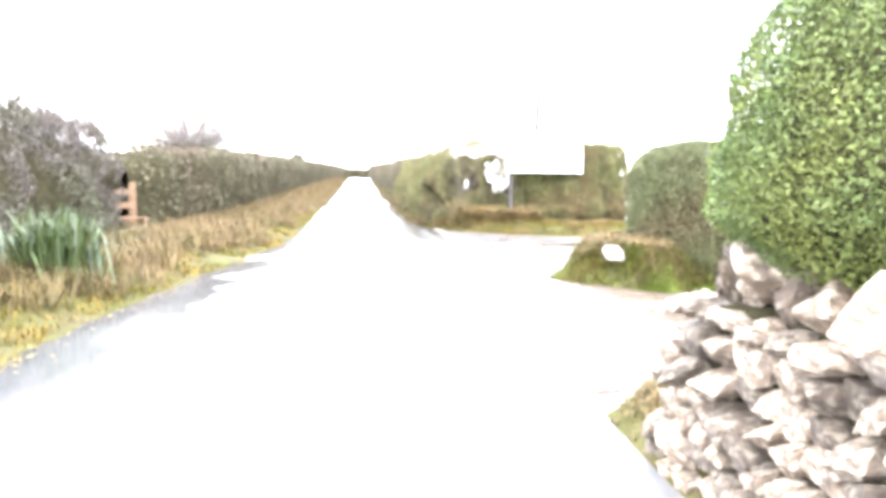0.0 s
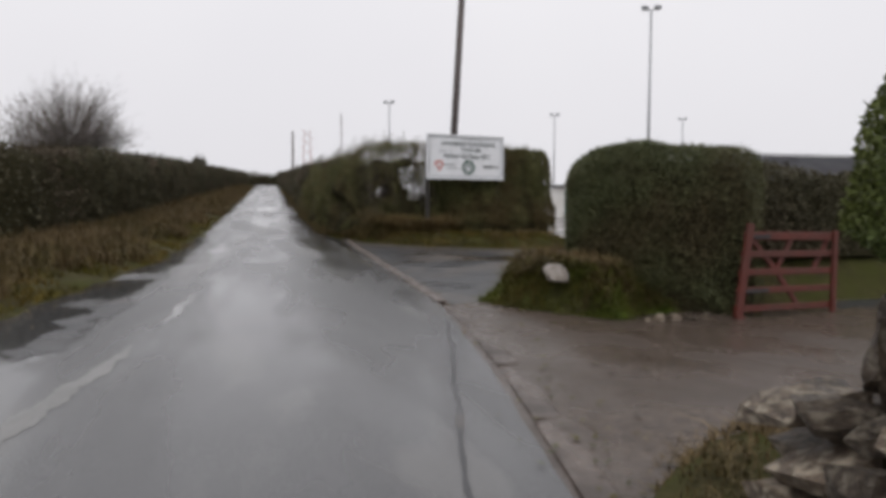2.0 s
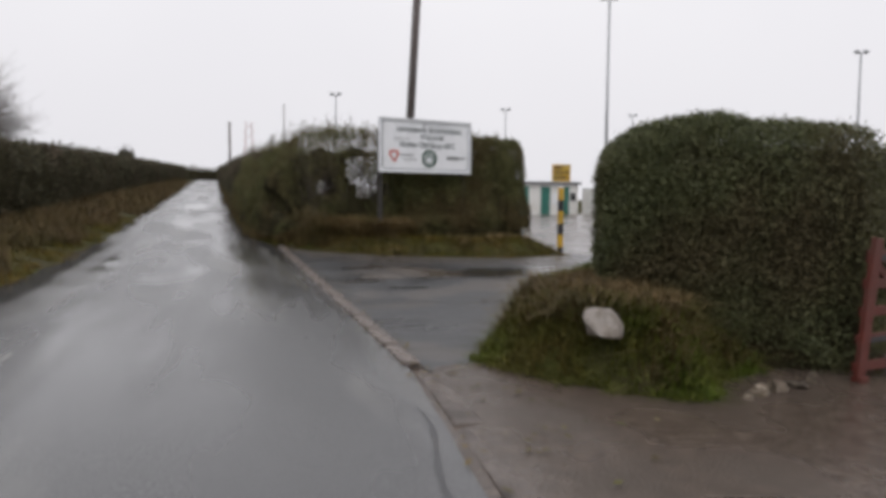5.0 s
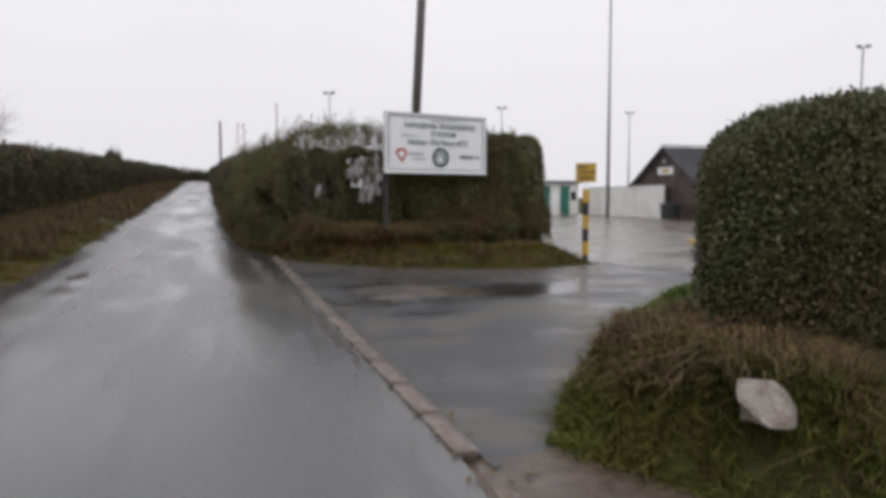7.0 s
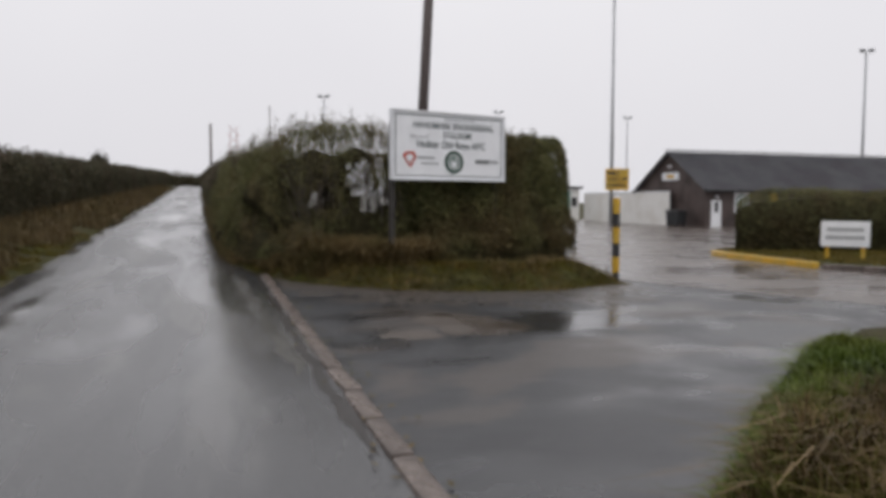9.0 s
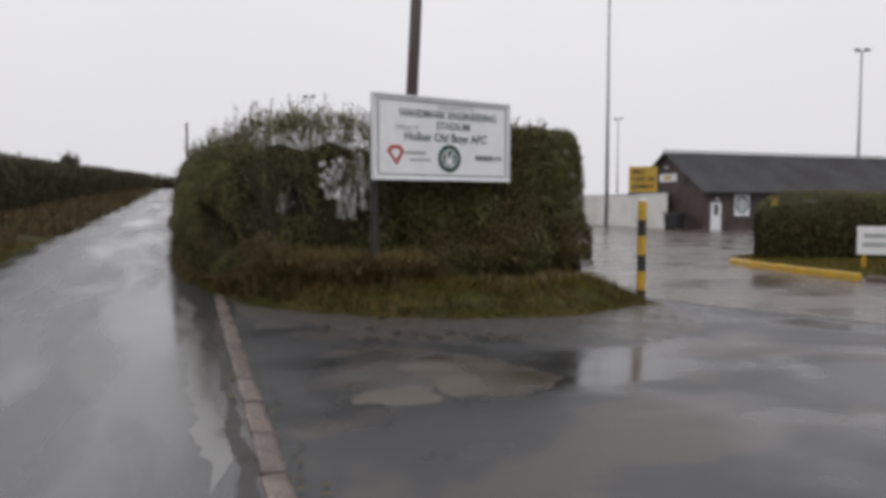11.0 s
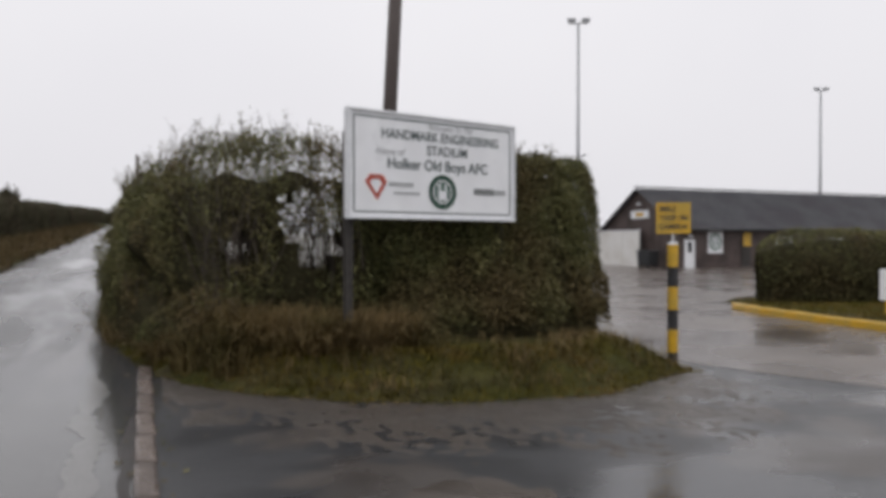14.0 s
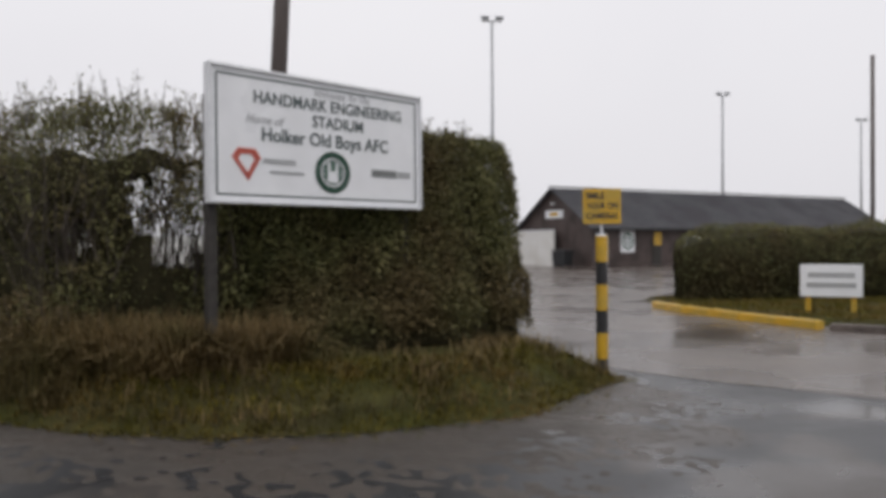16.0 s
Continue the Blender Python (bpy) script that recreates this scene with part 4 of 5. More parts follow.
# ---- clubhouse ----
def clubhouse():
    x0, x1, y0, y1, ez, rz = 37.4, 73.5, 53.0, 61.6, 2.85, 5.7
    g = -0.22
    th = thing("clubhouse", x0, y0, g, "long low brown clubhouse with a grey pitched roof", "building")
    L, D, ym = x1 - x0, y1 - y0, (y1 - y0) / 2
    e, r = ez - g, rz - g
    bm = bmesh.new()
    vs = [bm.verts.new(c) for c in ((0, 0, -0.2), (L, 0, -0.2), (L, D, -0.2), (0, D, -0.2), (0, 0, e), (L, 0, e), (L, D, e), (0, D, e), (0, ym, r - 0.1), (L, ym, r - 0.1))]
    for f in ((0, 1, 5, 4), (2, 3, 7, 6), (0, 4, 8, 7, 3), (1, 2, 6, 9, 5), (4, 5, 9, 8), (6, 7, 8, 9)):
        bm.faces.new([vs[k] for k in f])
    part("wall", bm, M_CLUB, th)
    for s in (0, 1):
        bm = bmesh.new()
        ya, yb = (-0.55, ym) if s == 0 else (D + 0.55, ym)
        za = e - (r - e) / ym * 0.55
        q = [bm.verts.new(c) for c in ((-0.5, ya, za), (L + 0.5, ya, za), (L + 0.5, yb, r), (-0.5, yb, r))]
        fc = bm.faces.new(q)
        bmesh.ops.solidify(bm, geom=[fc], thickness=-0.14 if s else 0.14)
        part("roof_slope", bm, M_ROOF, th)
    part("ridge_cap", box(bmesh.new(), (L / 2, ym, r + 0.13), (L + 1.0, 0.35, 0.08), None, 0.02), M_ROOF, th)
    part("fascia", box(bmesh.new(), (L / 2, -0.58, e - 0.33), (L + 1.0, 0.04, 0.2)), M_BLACK, th)
    part("gutter", tube(bmesh.new(), (-0.5, -0.66, e - 0.28), (L + 0.5, -0.66, e - 0.28), 0.06, 0.06, 8), M_BLACK, th)
    door = part("door", box(bmesh.new(), (0.95, -0.03, 1.02), (0.92, 0.06, 2.05), None, 0.01), M_WHITE, th, "white glazed entrance door")
    part("door_pane", box(bmesh.new(), (0.95, -0.066, 1.5), (0.34, 0.012, 0.75), None, 0.004), M_GLASS, door)
    part("door_handle", box(bmesh.new(), (1.3, -0.085, 1.05), (0.03, 0.05, 0.14), None, 0.006), M_STEEL, door)
    part("wall_lamp", box(bmesh.new(), (0.95, -0.12, 2.3), (0.22, 0.2, 0.16), None, 0.03), M_FRAME, th)
    badge = part("badge_panel", box(bmesh.new(), (3.3, -0.025, 1.88), (1.35, 0.04, 1.65), None, 0.006), M_WHITE, th, "white panel with a round green badge")
    for r0, r1 in ((0.44, 0.58), (0.3, 0.34)):
        bm = bmesh.new()
        n = 40
        a = [bm.verts.new((3.3 + r0 * math.cos(2 * math.pi * q / n), -0.05, 1.88 + r0 * 1.1 * math.sin(2 * math.pi * q / n))) for q in range(n)]
        b = [bm.verts.new((3.3 + r1 * math.cos(2 * math.pi * q / n), -0.05, 1.88 + r1 * 1.1 * math.sin(2 * math.pi * q / n))) for q in range(n)]
        for q in range(n):
            bm.faces.new((a[q], a[(q + 1) % n], b[(q + 1) % n], b[q]))
        part("badge_ring", bm, M_GREEN, badge)
    for k in (-0.16, 0.16):
        part("badge_stripe", box(bmesh.new(), (3.3 + k, -0.05, 1.88), (0.09, 0.008, 0.5)), M_GREEN, badge)
    side = part("side_door", box(bmesh.new(), (6.2, -0.03, 1.02), (0.95, 0.05, 2.05), None, 0.01), M_DARKWOOD, th, "dark brown side door")
    part("notice", box(bmesh.new(), (6.3, -0.07, 2.05), (0.75, 0.02, 1.0), None, 0.004), M_YELLOW, th, "amber notice panel")
    for xx in (10, 15.5, 21, 27, 32):
        w = part("window", box(bmesh.new(), (xx, -0.02, 1.7), (1.6, 0.06, 1.0), None, 0.01), M_FRAME, th)
        part("pane", box(bmesh.new(), (xx, -0.055, 1.7), (1.44, 0.012, 0.84)), M_GLASS, w)
    part("gable_sign", box(bmesh.new(), (-0.03, ym, 3.95), (0.05, 2.1, 0.6), None, 0.006), M_WHITE, th, "cream name board")
    part("print_bar", box(bmesh.new(), (-0.06, ym, 3.95), (0.012, 0.9, 0.28)), M_YELLOW, th)
    part("gable_lamp", box(bmesh.new(), (-0.15, ym, 4.75), (0.3, 0.14, 0.2), None, 0.03), M_FRAME, th)
    return th


clubhouse()


def white_wall(x0, y0, x1, y1, h, label):
    g = -0.22
    L = math.hypot(x1 - x0, y1 - y0)
    th = thing("perimeter_wall", x0, y0, g, label, "wall", "white perimeter walls", turn=math.degrees(math.atan2(y1 - y0, x1 - x0)))
    k = max(1, round(L / 2.4))
    for q in range(k):
        part("panel", box(bmesh.new(), ((q + 0.5) * L / k, 0, h / 2 - 0.1), (L / k - 0.02, 0.12, h + 0.2), None, 0.01), M_WALLW, th)
    part("coping", box(bmesh.new(), (L / 2, 0, h + 0.04), (L + 0.05, 0.2, 0.08), None, 0.015), M_FRAME, th)
    return th


white_wall(36.8, 56.6, 38.1, 72.3, 2.7, "tall white panelled perimeter wall beside the clubhouse")
white_wall(5.0, 73.4, 29.3, 73.4, 2.5, "white perimeter wall of the football ground")


def changing_rooms():
    th = thing("changing_rooms", 29.5, 72.6, -0.22, "low white flat-roofed block with green doors", "building")
    part("wall", box(bmesh.new(), (4.1, 3.0, 1.65), (8.2, 6.0, 3.5), None, 0.02), M_WALLW, th)
    part("roof", box(bmesh.new(), (4.1, 3.0, 3.46), (8.7, 6.5, 0.12), None, 0.02), M_FRAME, th)
    part("fascia", box(bmesh.new(), (4.1, -0.29, 3.3), (8.7, 0.05, 0.2)), M_ROOF, th)
    for xx in (2.0, 4.4, 6.6):
        d = part("door", box(bmesh.new(), (xx, -0.03, 1.5), (1.05, 0.06, 2.9), None, 0.01), M_DOORG, th, "tall green door")
        part("door_handle", box(bmesh.new(), (xx + 0.4, -0.09, 1.2), (0.04, 0.05, 0.2)), M_STEEL, d)
    part("poster", box(bmesh.new(), (5.5, -0.02, 1.7), (0.7, 0.03, 1.2)), M_WHITE, th, "white notice")
    part("window", box(bmesh.new(), (7.6, -0.02, 1.9), (0.6, 0.05, 0.9), None, 0.01), M_GLASS, th)
    return th


changing_rooms()


def waste_bin(x, y):
    th = thing("waste_bin", x, y, -0.21, "large dark wheeled waste bin by the clubhouse gable", "bin", turn=20)
    bm = bmesh.new()
    box(bm, (0, 0, 0.66), (1.35, 1.0, 1.0), None, 0.04)
    for v in bm.verts:
        k = 0.88 + 0.12 * (v.co.z / 1.16)
        v.co.x *= k
        v.co.y *= k
    part("body", bm, M_PLASTIC, th)
    part("lid", box(bmesh.new(), (0, 0, 1.22), (1.42, 1.08, 0.1), Matrix.Rotation(radians(4), 4, "X"), 0.03), M_PLASTIC, th)
    for sx in (-0.5, 0.5):
        for sy in (-0.35, 0.35):
            part("wheel", tube(bmesh.new(), (sx - 0.03, sy, 0.1), (sx + 0.03, sy, 0.1), 0.1, 0.1, 14), M_BLACK, th)
    return th


waste_bin(36.0, 54.6)


# ---- car park edging, low sign ----
def kerb_line(points, length, size, material, name, label, group):
    P = [Vector(p) for p in points]
    th = thing(name, P[0].x, P[0].y, 0, label, "kerb", group)
    r = random.Random(3)
    for a, b in zip(P, P[1:]):
        n = max(1, round((b - a).length / length))
        ang = math.atan2(b.y - a.y, b.x - a.x)
        for q in range(n):
            c = a + (b - a) * ((q + 0.5) / n)
            z = float(base(c.x, c.y)) + size[1] / 2 - 0.05 + r.uniform(-0.008, 0.004)
            m = Matrix.Rotation(ang + r.gauss(0, 0.012), 4, "Z")
            bm = bmesh.new()
            box(bm, (0, 0, 0), ((b - a).length / n - 0.012, size[0], size[1]), None, min(0.03, size[0] * 0.2))
            ob = part("kerb_stone", bm, material, th)
            ob.matrix_basis = Matrix.Translation((c.x - P[0].x, c.y - P[0].y, z)) @ m
    return th


kerb_line([(17.3, 27.3), (16.55, 25.6), (16.05, 23.6), (15.85, 21.75)], 0.9, (0.2, 0.22), M_YELLOW, "yellow_kerb", "yellow-painted raised kerb round the planted bed", "kerbs")
kerb_line([(15.9, 21.6), (16.8, 20.0), (18.4, 18.0)], 0.9, (0.16, 0.19), M_KERB, "plain_kerb", "unpainted dark concrete kerb round the planted bed", "kerbs")


def low_sign(x, y, turn):
    g = float(ground_z(x, y))
    th = thing("low_sign", x, y, g, "low white notice board on short yellow legs", "sign", turn=turn)
    part("board", box(bmesh.new(), (0, 0, 0.68), (1.2, 0.05, 0.7), None, 0.008), M_WHITE, th)
    for s in (-0.44, 0.44):
        part("leg", box(bmesh.new(), (s, 0.065, 0.28), (0.1, 0.08, 0.8), None, 0.01), M_YELLOW, th)
    for z, w in ((0.8, 0.9), (0.58, 0.95)):
        part("print_bar", box(bmesh.new(), (0, -0.027, z), (w, 0.006, 0.11)), M_PALE, th)
    return th


low_sign(18.2, 23.05, -54)


# ---- left of the lane ----
def bare_tree(x, y, top, spread, label, seed=4):
    g = float(ground_z(x, y))
    th = thing("bare_tree", x, y, g, label, "tree")
    r = np.random.default_rng(seed)
    h = top - g
    trunk = bmesh.new()
    tube(trunk, (0, 0, -0.2), (0.1, 0, h * 0.32), 0.17, 0.11, 9)
    for q in range(9):
        a = 2 * math.pi * q / 9 + r.uniform(-0.3, 0.3)
        k = r.uniform(0.4, 0.75)
        tube(trunk, (0.08, 0, h * r.uniform(0.18, 0.31)), (k * spread * 0.6 * math.cos(a), k * spread * 0.6 * math.sin(a), h * r.uniform(0.5, 0.68)), 0.07, 0.03, 6)
    part("trunk", trunk, M_TWIG, th, "", True)
    k = 500
    d = r.normal(0, 1, (k, 3))
    d[:, 2] = np.abs(d[:, 2]) * 0.9 - 0.25
    d /= np.linalg.norm(d, axis=1, keepdims=True)
    rad = r.uniform(0.45, 1.0, (k, 1)) ** 0.6
    mid = np.array([0, 0, h * 0.52])
    end = mid + d * rad * np.array([spread, spread, h * 0.48])
    start = mid + (end - mid) * r.uniform(0.05, 0.35, (k, 1)) - np.array([0, 0, 0.35])
    A, B, W = [start], [end], [np.full(k, 0.014)]
    for _ in range(7):
        t = r.uniform(0.35, 1.0, (k, 1))
        p = start + (end - start) * t
        q = d * 0.5 + r.normal(0, 0.5, (k, 3))
        q[:, 2] += 0.35
        A.append(p), B.append(p + q * r.uniform(0.3, 0.75, (k, 1))), W.append(np.full(k, 0.007))
    twig_cloud("branch_mass", np.concatenate(A), np.concatenate(B), np.concatenate(W), M_TWIG_FAR, th)
    return th


bare_tree(-7.9, 34, 6.6, 2.75, "leafless rounded tree with fine twigs behind the hedge")


def stile(x, y, turn):
    th = thing("wooden_stile", x, y, float(ground_z(x, y)), "weathered wooden stile in a gap of the hedge", "stile", turn=turn)
    for s in (-0.55, 0.55):
        part("post", box(bmesh.new(), (s, 0, 0.55), (0.12, 0.12, 1.35), None, 0.012), M_STILE, th)
    for z in (0.35, 0.68, 1.0):
        part("rail", box(bmesh.new(), (0, -0.03, z), (1.1, 0.04, 0.14), None, 0.008), M_STILE, th)
    part("step_board", box(bmesh.new(), (0, -0.3, 0.38), (0.25, 0.8, 0.045), None, 0.008), M_STILE, th)
    part("step_leg", box(bmesh.new(), (0, -0.6, 0.12), (0.1, 0.1, 0.5), None, 0.008), M_STILE, th)
    return th


M_STILE = mat("weathered_orange_timber", (0.095, 0.056, 0.028), (0.17, 0.10, 0.05), 6, (0.6, 0.85), 0.2, 30, stretch=(1, 1, 5))
stile(-5.5, 16.4, 75)


# ---- grass ----
def blades(name, pts, length, width, material, label, lean=0.35, parent=None):
    """Grass blades: bent strips of two pieces, each from its own root."""
    k = len(pts)
    a = RNG.uniform(0, 2 * math.pi, k)
    d = np.stack([np.cos(a), np.sin(a), np.zeros(k)], -1)
    s = np.stack([-np.sin(a), np.cos(a), np.zeros(k)], -1) * width * RNG.uniform(0.6, 1.3, (k, 1))
    L = length * RNG.uniform(0.45, 1.2, (k, 1))
    bend = np.abs(RNG.normal(0, lean, (k, 1)))
    up = np.array([0, 0, 1.0])
    m = pts + up * L * 0.6 + d * L * bend * 0.45
    t = pts + up * L * (1 - 0.35 * np.clip(bend, 0, 1.5)) + d * L * bend * 1.25
    v = np.stack([pts - s, pts + s, m + s * 0.7, m - s * 0.7, t + s * 0.1, t - s * 0.1], 1).reshape(-1, 3)
    i = np.arange(k)[:, None] * 6
    f = np.concatenate([i + np.array([0, 1, 2, 3]), i + np.array([3, 2, 4, 5])], 0)
    return tagged(np_mesh(name, v, f, material, parent), label, "" if parent else "grass", "", "stuff")


def scatter(n, x0, x1, y0, y1, keep, clump=0.0, size=0.5):
    x, y = RNG.uniform(x0, x1, n), RNG.uniform(y0, y1, n)
    ok = keep(x, y)
    x, y = x[ok], y[ok]
    p = np.stack([x, y, ground_z(x, y) - 0.01], -1)
    if clump:
        q = n3(np.stack([x, y, 0 * x], -1), size)
        ok = q + RNG.uniform(-0.25, 0.25, len(x)) > clump
        p = p[ok]
    return p


blades("verge_grass", scatter(95000, 1.7, 9.8, 18.4, 26, lambda x, y: (depth1(x, y) > 0.02) & (depth1(x, y) < 1.4)), 0.08, 0.006, M_OLIVE,
       "short damp olive-green grass on the verge below the sign", 0.8)
blades("dead_grass", scatter(30000, 2.2, 9.6, 18.8, 26, lambda x, y: (depth1(x, y) > 0.3) & (depth1(x, y) < 1.7), 0.02, 0.5), 0.2, 0.006, M_STRAW,
       "brown dead grass along the foot of the hedge", 1.0)
blades("dead_grass", scatter(34000, 2.1, 5.4, 19.8, 23, lambda x, y: (depth1(x, y) > 0.85) & (depth1(x, y) < 1.9), 0.0, 0.35), 0.46, 0.007, M_STRAW,
       "tall brown dead grass along the foot of the loose hedge", 0.8)
blades("dead_grass", scatter(26000, 1.9, 3.5, 20, 26, lambda x, y: depth1(x, y) > 0.3, -0.05, 0.4), 0.32, 0.007, M_STRAW,
       "golden brown dead grass spilling over the corner of the verge", 0.8)
blades("dead_grass", scatter(30000, 1.5, 3.4, 23, 80, lambda x, y: depth1(x, y) > 0.02, -0.1, 0.8), 0.4, 0.012, M_STRAW,
       "brown dead grass at the edge of the lane", 0.8)
blades("mound_grass", scatter(90000, 2.9, 5.6, 7.9, 13, lambda x, y: (depth2(x, y) > 0.01) & (depth2(x, y) < 1.1), -0.35, 0.5), 0.12, 0.006, M_GRASS,
       "bright green grass on the mound by the clipped hedge", 0.9)
blades("dead_grass", scatter(36000, 3.4, 6.0, 8.0, 12, lambda x, y: (depth2(x, y) > 0.12) & (depth2(x, y) < 1.3) & (x + 0.3 * y > 6.25) & (y < 10.4), -0.05, 0.35), 0.2, 0.006, M_STRAW_DULL,
       "dull brown dead grass and bracken on the mound", 1.2)
blades("verge_grass", scatter(70000, -5.2, -1.4, 2, 32, lambda x, y: x < lane_left(y) - 0.1 + 0.15 * np.sin(y * 1.7), -0.1, 0.7), 0.11, 0.007, M_OLIVE,
       "short green and yellowed grass on the lane's verge", 0.9)
blades("dead_grass", scatter(70000, -5.3, -2.0, 2, 34, lambda x, y: x < lane_left(y) - 0.6 + 0.3 * np.sin(y * 0.9), 0.03, 0.6), 0.38, 0.007, M_STRAW_DULL,
       "tall brown dead grass on the lane's verge", 0.9)
blades("dead_grass", scatter(40000, -5.0, -1.6, 34, 100, lambda x, y: x < lane_left(y) - 0.15, -0.1, 0.9), 0.45, 0.016, M_STRAW_DULL,
       "brown dead grass along the far verge", 0.8)
blades("bed_grass", scatter(30000, 16, 24, 18, 29.5, lambda x, y: depth4(x, y) > 0.12), 0.09, 0.009, M_OLIVE, "short grass in the bed beside the car park", 0.6)
blades("wall_foot_grass", scatter(26000, 1.45, 5.5, 2.2, 4.5, lambda x, y: (depth3(x, y) > -0.05) & (depth3(x, y) < 1.2), -0.1, 0.3), 0.07, 0.006, M_STRAW_DULL,
       "flattened brown grass at the foot of the stone wall", 1.2)
blades("garden_plant", scatter(9000, 2.25, 2.7, -0.4, 1.8, lambda x, y: x > 1.8, -0.1, 0.4) + np.array([0, 0, 0.45]), 0.36, 0.01, M_FLAX,
       "green fern-like plants behind the stone wall", 0.2)


def flax(x, y, label):
    g = float(ground_z(x, y))
    th = thing("flax_clump", x, y, g, label, "plant")
    k = 700
    p = np.stack([RNG.normal(0, 0.22, k), RNG.normal(0, 0.22, k), np.zeros(k)], -1)
    ob = blades("strap_leaf_mass", p, 0.85, 0.018, M_FLAX, "", 0.45, th)
    return th


flax(-3.8, 8.6, "clump of long green strap leaves on the verge")


# ---- wear in the paving ----
def worn_patch(x, y, rx, ry, turn, seed, label):
    """An uneven patch lying flush in the apron."""
    n = 72
    bm = bmesh.new()
    ring = []
    for q in range(n):
        a = 2 * math.pi * q / n
        k = 1 + 0.38 * noise.noise((1.6 * math.cos(a) + seed, 1.6 * math.sin(a), seed * 0.7)) + 0.16 * noise.noise((5 * math.cos(a), 5 * math.sin(a) + seed, 1.0))
        px, py = rx * k * math.cos(a), ry * k * math.sin(a)
        c, s = math.cos(turn), math.sin(turn)
        X, Y = x + px * c - py * s, y + px * s + py * c
        ring.append((X, Y))
    mid = bm.verts.new((x, y, float(base(x, y)) + 0.0022))
    vs = [bm.verts.new((X, Y, float(base(X, Y)) + 0.0022)) for X, Y in ring]
    for q in range(n):
        bm.faces.new((mid, vs[q], vs[(q + 1) % n]))
    return tagged(mesh_ob("worn_patch", bm, M_WORN), label, "road patch", "", "structure")


worn_patch(4.4, 15.8, 0.58, 0.78, 0.1, 7.0, "light brown worn patch in the asphalt")
worn_patch(3.58, 15.3, 0.34, 0.27, 0.2, 8.0, "light brown worn patch in the asphalt")


def gravel_edge():
    """Brown grit washed out along the foot of the verge."""
    u, v = np.meshgrid(np.linspace(2.62, 9.0, 240), np.linspace(0, 1, 44))
    out = 1.9 + bumpy(u, u * 0, 0.5, 0.8)
    Y = np.interp(u, F1X, F1Y) + 0.06 - v * out
    Z = base(u, Y) + 0.008 - 0.013 * v + bumpy(u, Y, 0.012, 0.11) + bumpy(u, Y, 0.008, 0.5) - 0.02 * (v == 1)
    grid_mesh("gravel_edge", u, Y, Z, M_GRIT, "brown grit washed along the foot of the grass verge", "gravel")


gravel_edge()


def lane_z(x, y):
    """The lane's own surface, with its camber and swells."""
    return float(base(x, y)) + 0.012 * (1 - (x / 2.8) ** 2) - 0.004 + 0.008 * noise.noise((x / 1.3, y / 1.3, 3.1))


def seam(points, width, label, material, wander=0.05, lift=0.003):
    """A strip with ragged sides lying on the lane."""
    bm = bmesh.new()
    prev = None
    n = 140
    for q in range(n + 1):
        u = q / n * (len(points) - 1)
        k = min(int(u), len(points) - 2)
        a, c = Vector(points[k]), Vector(points[k + 1])
        p = a + (c - a) * (u - k)
        end = min(1.0, 8 * q / n, 8 * (n - q) / n)
        wl, wr = (max(0.004, end * width * (0.85 + 0.9 * noise.noise((p.x * 2, p.y * 2.4, h)) + 0.5 * noise.noise((p.x * 3, p.y * 9, h)))) for h in (2.0, 5.0))
        o = p.x + wander * noise.noise((p.x * 1.3, p.y * 1.3, 7.0))
        pair = tuple(bm.verts.new((x, p.y, lane_z(x, p.y) + lift)) for x in (o - wl, o, o + wr))
        if prev:
            for e in (0, 1):
                bm.faces.new((prev[e], prev[e + 1], pair[e + 1], pair[e]))
        prev = pair
    return tagged(mesh_ob("road_seam", bm, material), label, "road seam", "", "structure")


# flat strip for the broken wet edge, with the gap's shade painted in
seam([(2.33, 11.8), (2.31, 13.0), (2.30, 14.6), (2.33, 16.8), (2.36, 19.5)], 0.055, "flat dark strip for the broken wet gap beside the kerb, its shade in the colour", M_HOLE)
seam([(1.05, 3.0), (1.42, 4.7), (1.85, 6.5), (2.15, 7.85), (2.2, 8.4)], 0.022, "dark wet joint in the lane", M_APRON)
seam([(-1.38, 3.4), (-1.2, 4.6), (-1.02, 6.0), (-0.88, 7.6)], 0.085, "worn pale edge line along the lane", M_PALEWORN)
seam([(-0.76, 8.6), (-0.7, 9.6), (-0.66, 10.8)], 0.07, "worn pale edge line along the lane", M_PALEWORN)

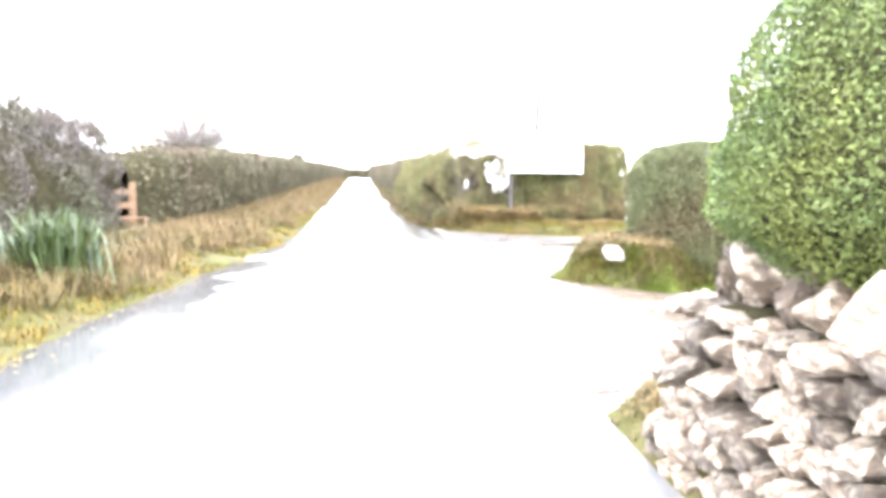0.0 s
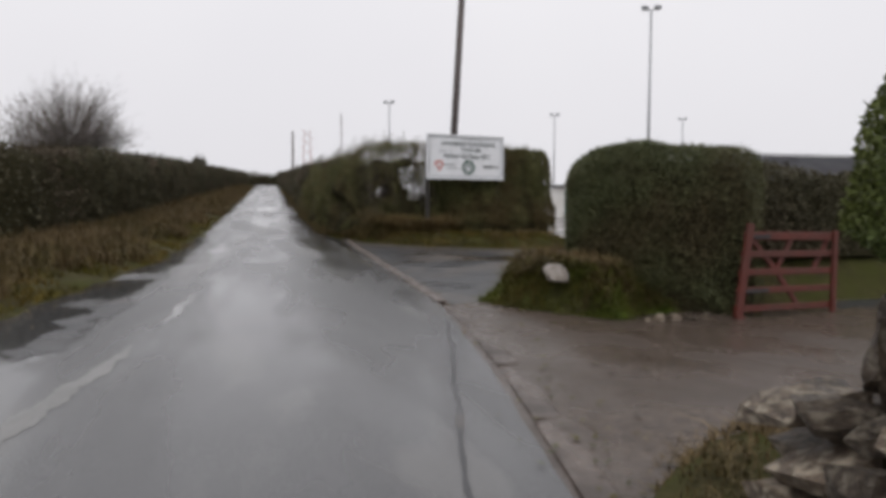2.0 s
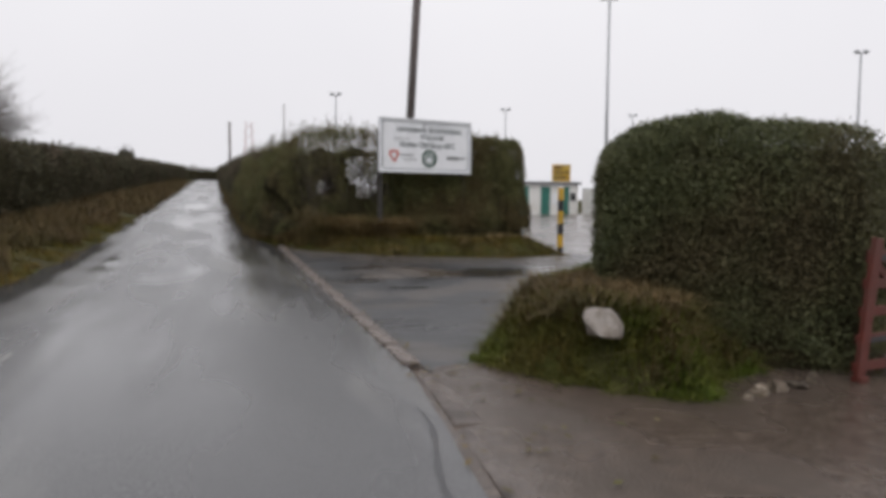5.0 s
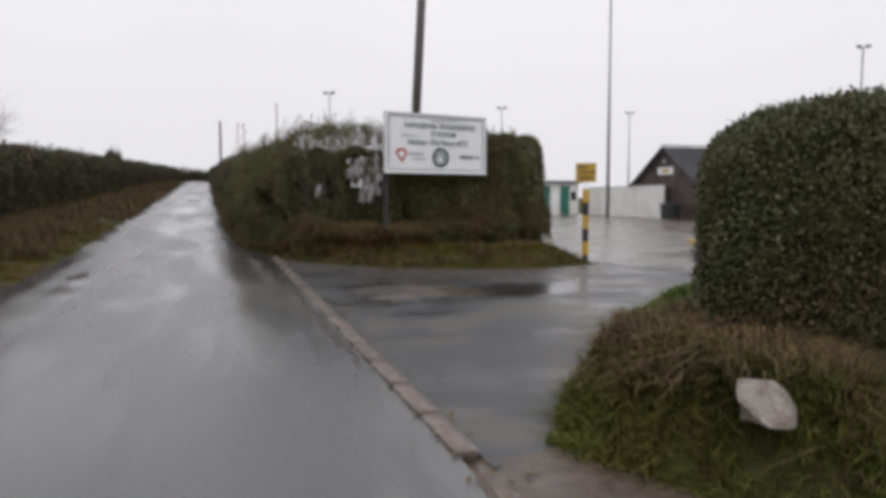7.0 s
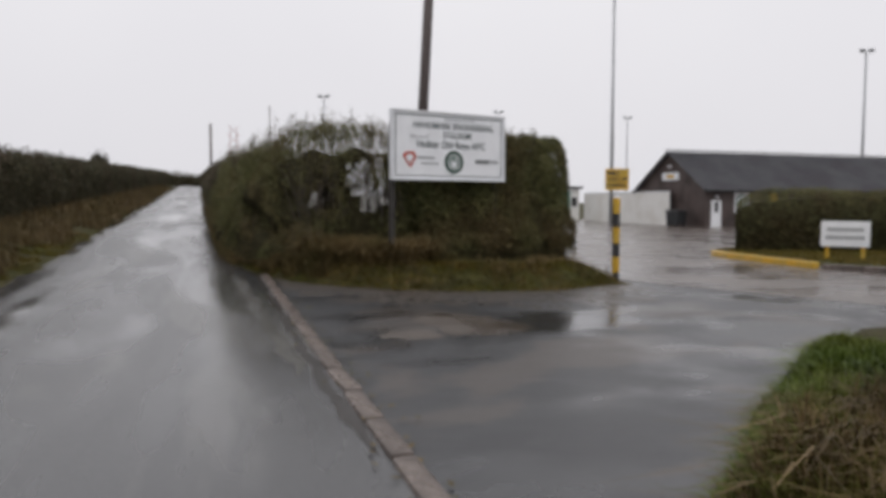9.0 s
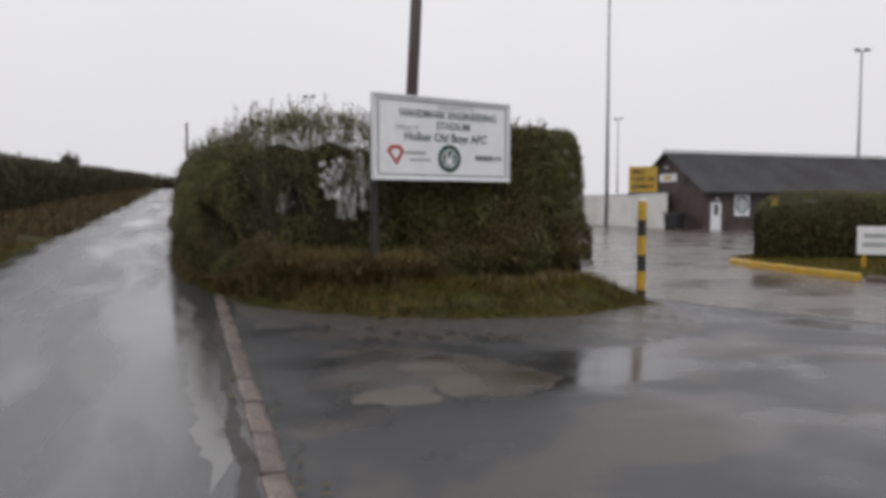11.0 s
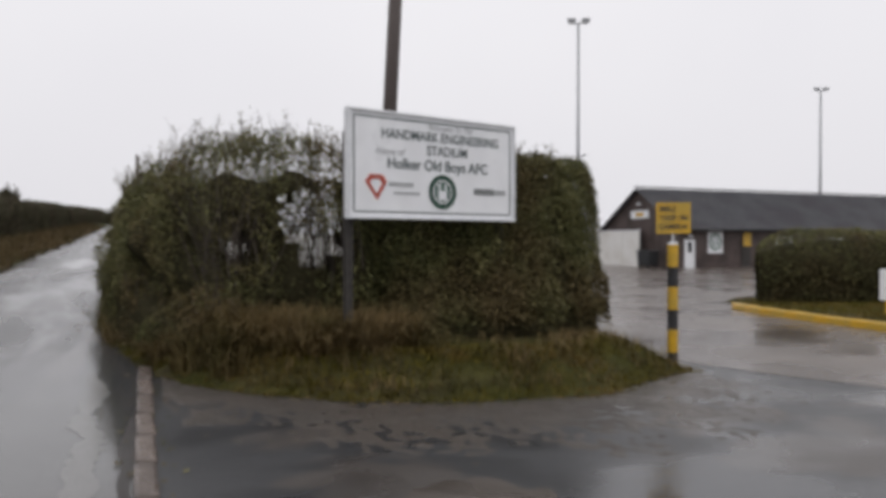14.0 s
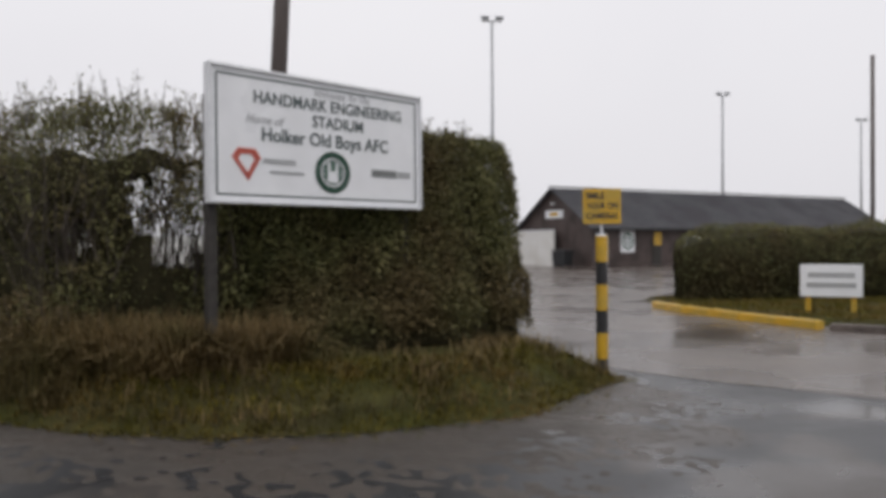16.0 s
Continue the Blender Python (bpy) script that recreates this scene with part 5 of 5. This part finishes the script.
seam([(2.12, 13.8), (2.08, 15.5), (2.02, 17.5), (2.0, 19.5), (1.95, 21.6)], 0.11, "pale wet worn strip of the lane beside the kerb", M_PALEWORN, 0.12)
# darker ragged strip along the lane's left side
seam([(-1.75, 7.0), (-1.6, 8.6), (-1.45, 10.6)], 0.22, "dark wet patch at the edge of the lane", M_APRON, 0.2, 0.004)

# kerb stones between lane and apron, and the flush channel along the drive
kerb_line([(2.46, 9.5), (2.46, 21.4)], 0.75, (0.15, 0.085), M_KERB, "low_kerb", "broken low concrete kerb between lane and entrance", "kerbs")
kerb_line([(2.55, 9.4), (2.42, 8.0), (2.22, 6.1), (2.0, 4.7), (1.8, 3.5)], 1.3, (0.2, 0.056), M_CHANNEL, "flush_channel", "flush pinkish concrete channel between lane and drive", "kerbs")


def litter(n, x0, x1, y0, y1, keep):
    """Sodden leaves and grit lying flat on the paving."""
    x, y = RNG.uniform(x0, x1, n), RNG.uniform(y0, y1, n)
    ok = keep(x, y)
    x, y = x[ok], y[ok]
    k = len(x)
    p = np.stack([x, y, base(x, y) + 0.024], -1)
    a = RNG.uniform(0, 6.28, k)
    d = np.stack([np.cos(a), np.sin(a), RNG.normal(0, 0.12, k)], -1) * RNG.uniform(0.012, 0.045, (k, 1))
    e = np.stack([-np.sin(a), np.cos(a), RNG.normal(0, 0.12, k)], -1) * RNG.uniform(0.008, 0.022, (k, 1))
    v = np.stack([p - d, p + e, p + d, p - e], 1).reshape(-1, 3)
    return tagged(np_mesh("leaf_litter", v, np.arange(4 * k).reshape(k, 4), M_BRAMBLE), "sodden brown leaves and grit on the paving", "leaves", "", "stuff")


litter(900, 1.5, 4.6, 2.5, 9.5, lambda x, y: np.abs(x - lane_right(y) - 0.4) < np.abs(RNG.normal(0, 0.35, len(x))))
litter(1500, 2.1, 3.0, 9, 21.5, lambda x, y: np.abs(x - 2.48) < np.abs(RNG.normal(0, 0.12, len(x))))
litter(2200, -3.2, -1.3, 2, 30, lambda x, y: np.abs(x - lane_left(y)) < np.abs(RNG.normal(0, 0.2, len(x))))
litter(1200, 3.5, 9.6, 17.8, 20, lambda x, y: np.abs(depth1(x, y)) < np.abs(RNG.normal(0, 0.2, len(x))))
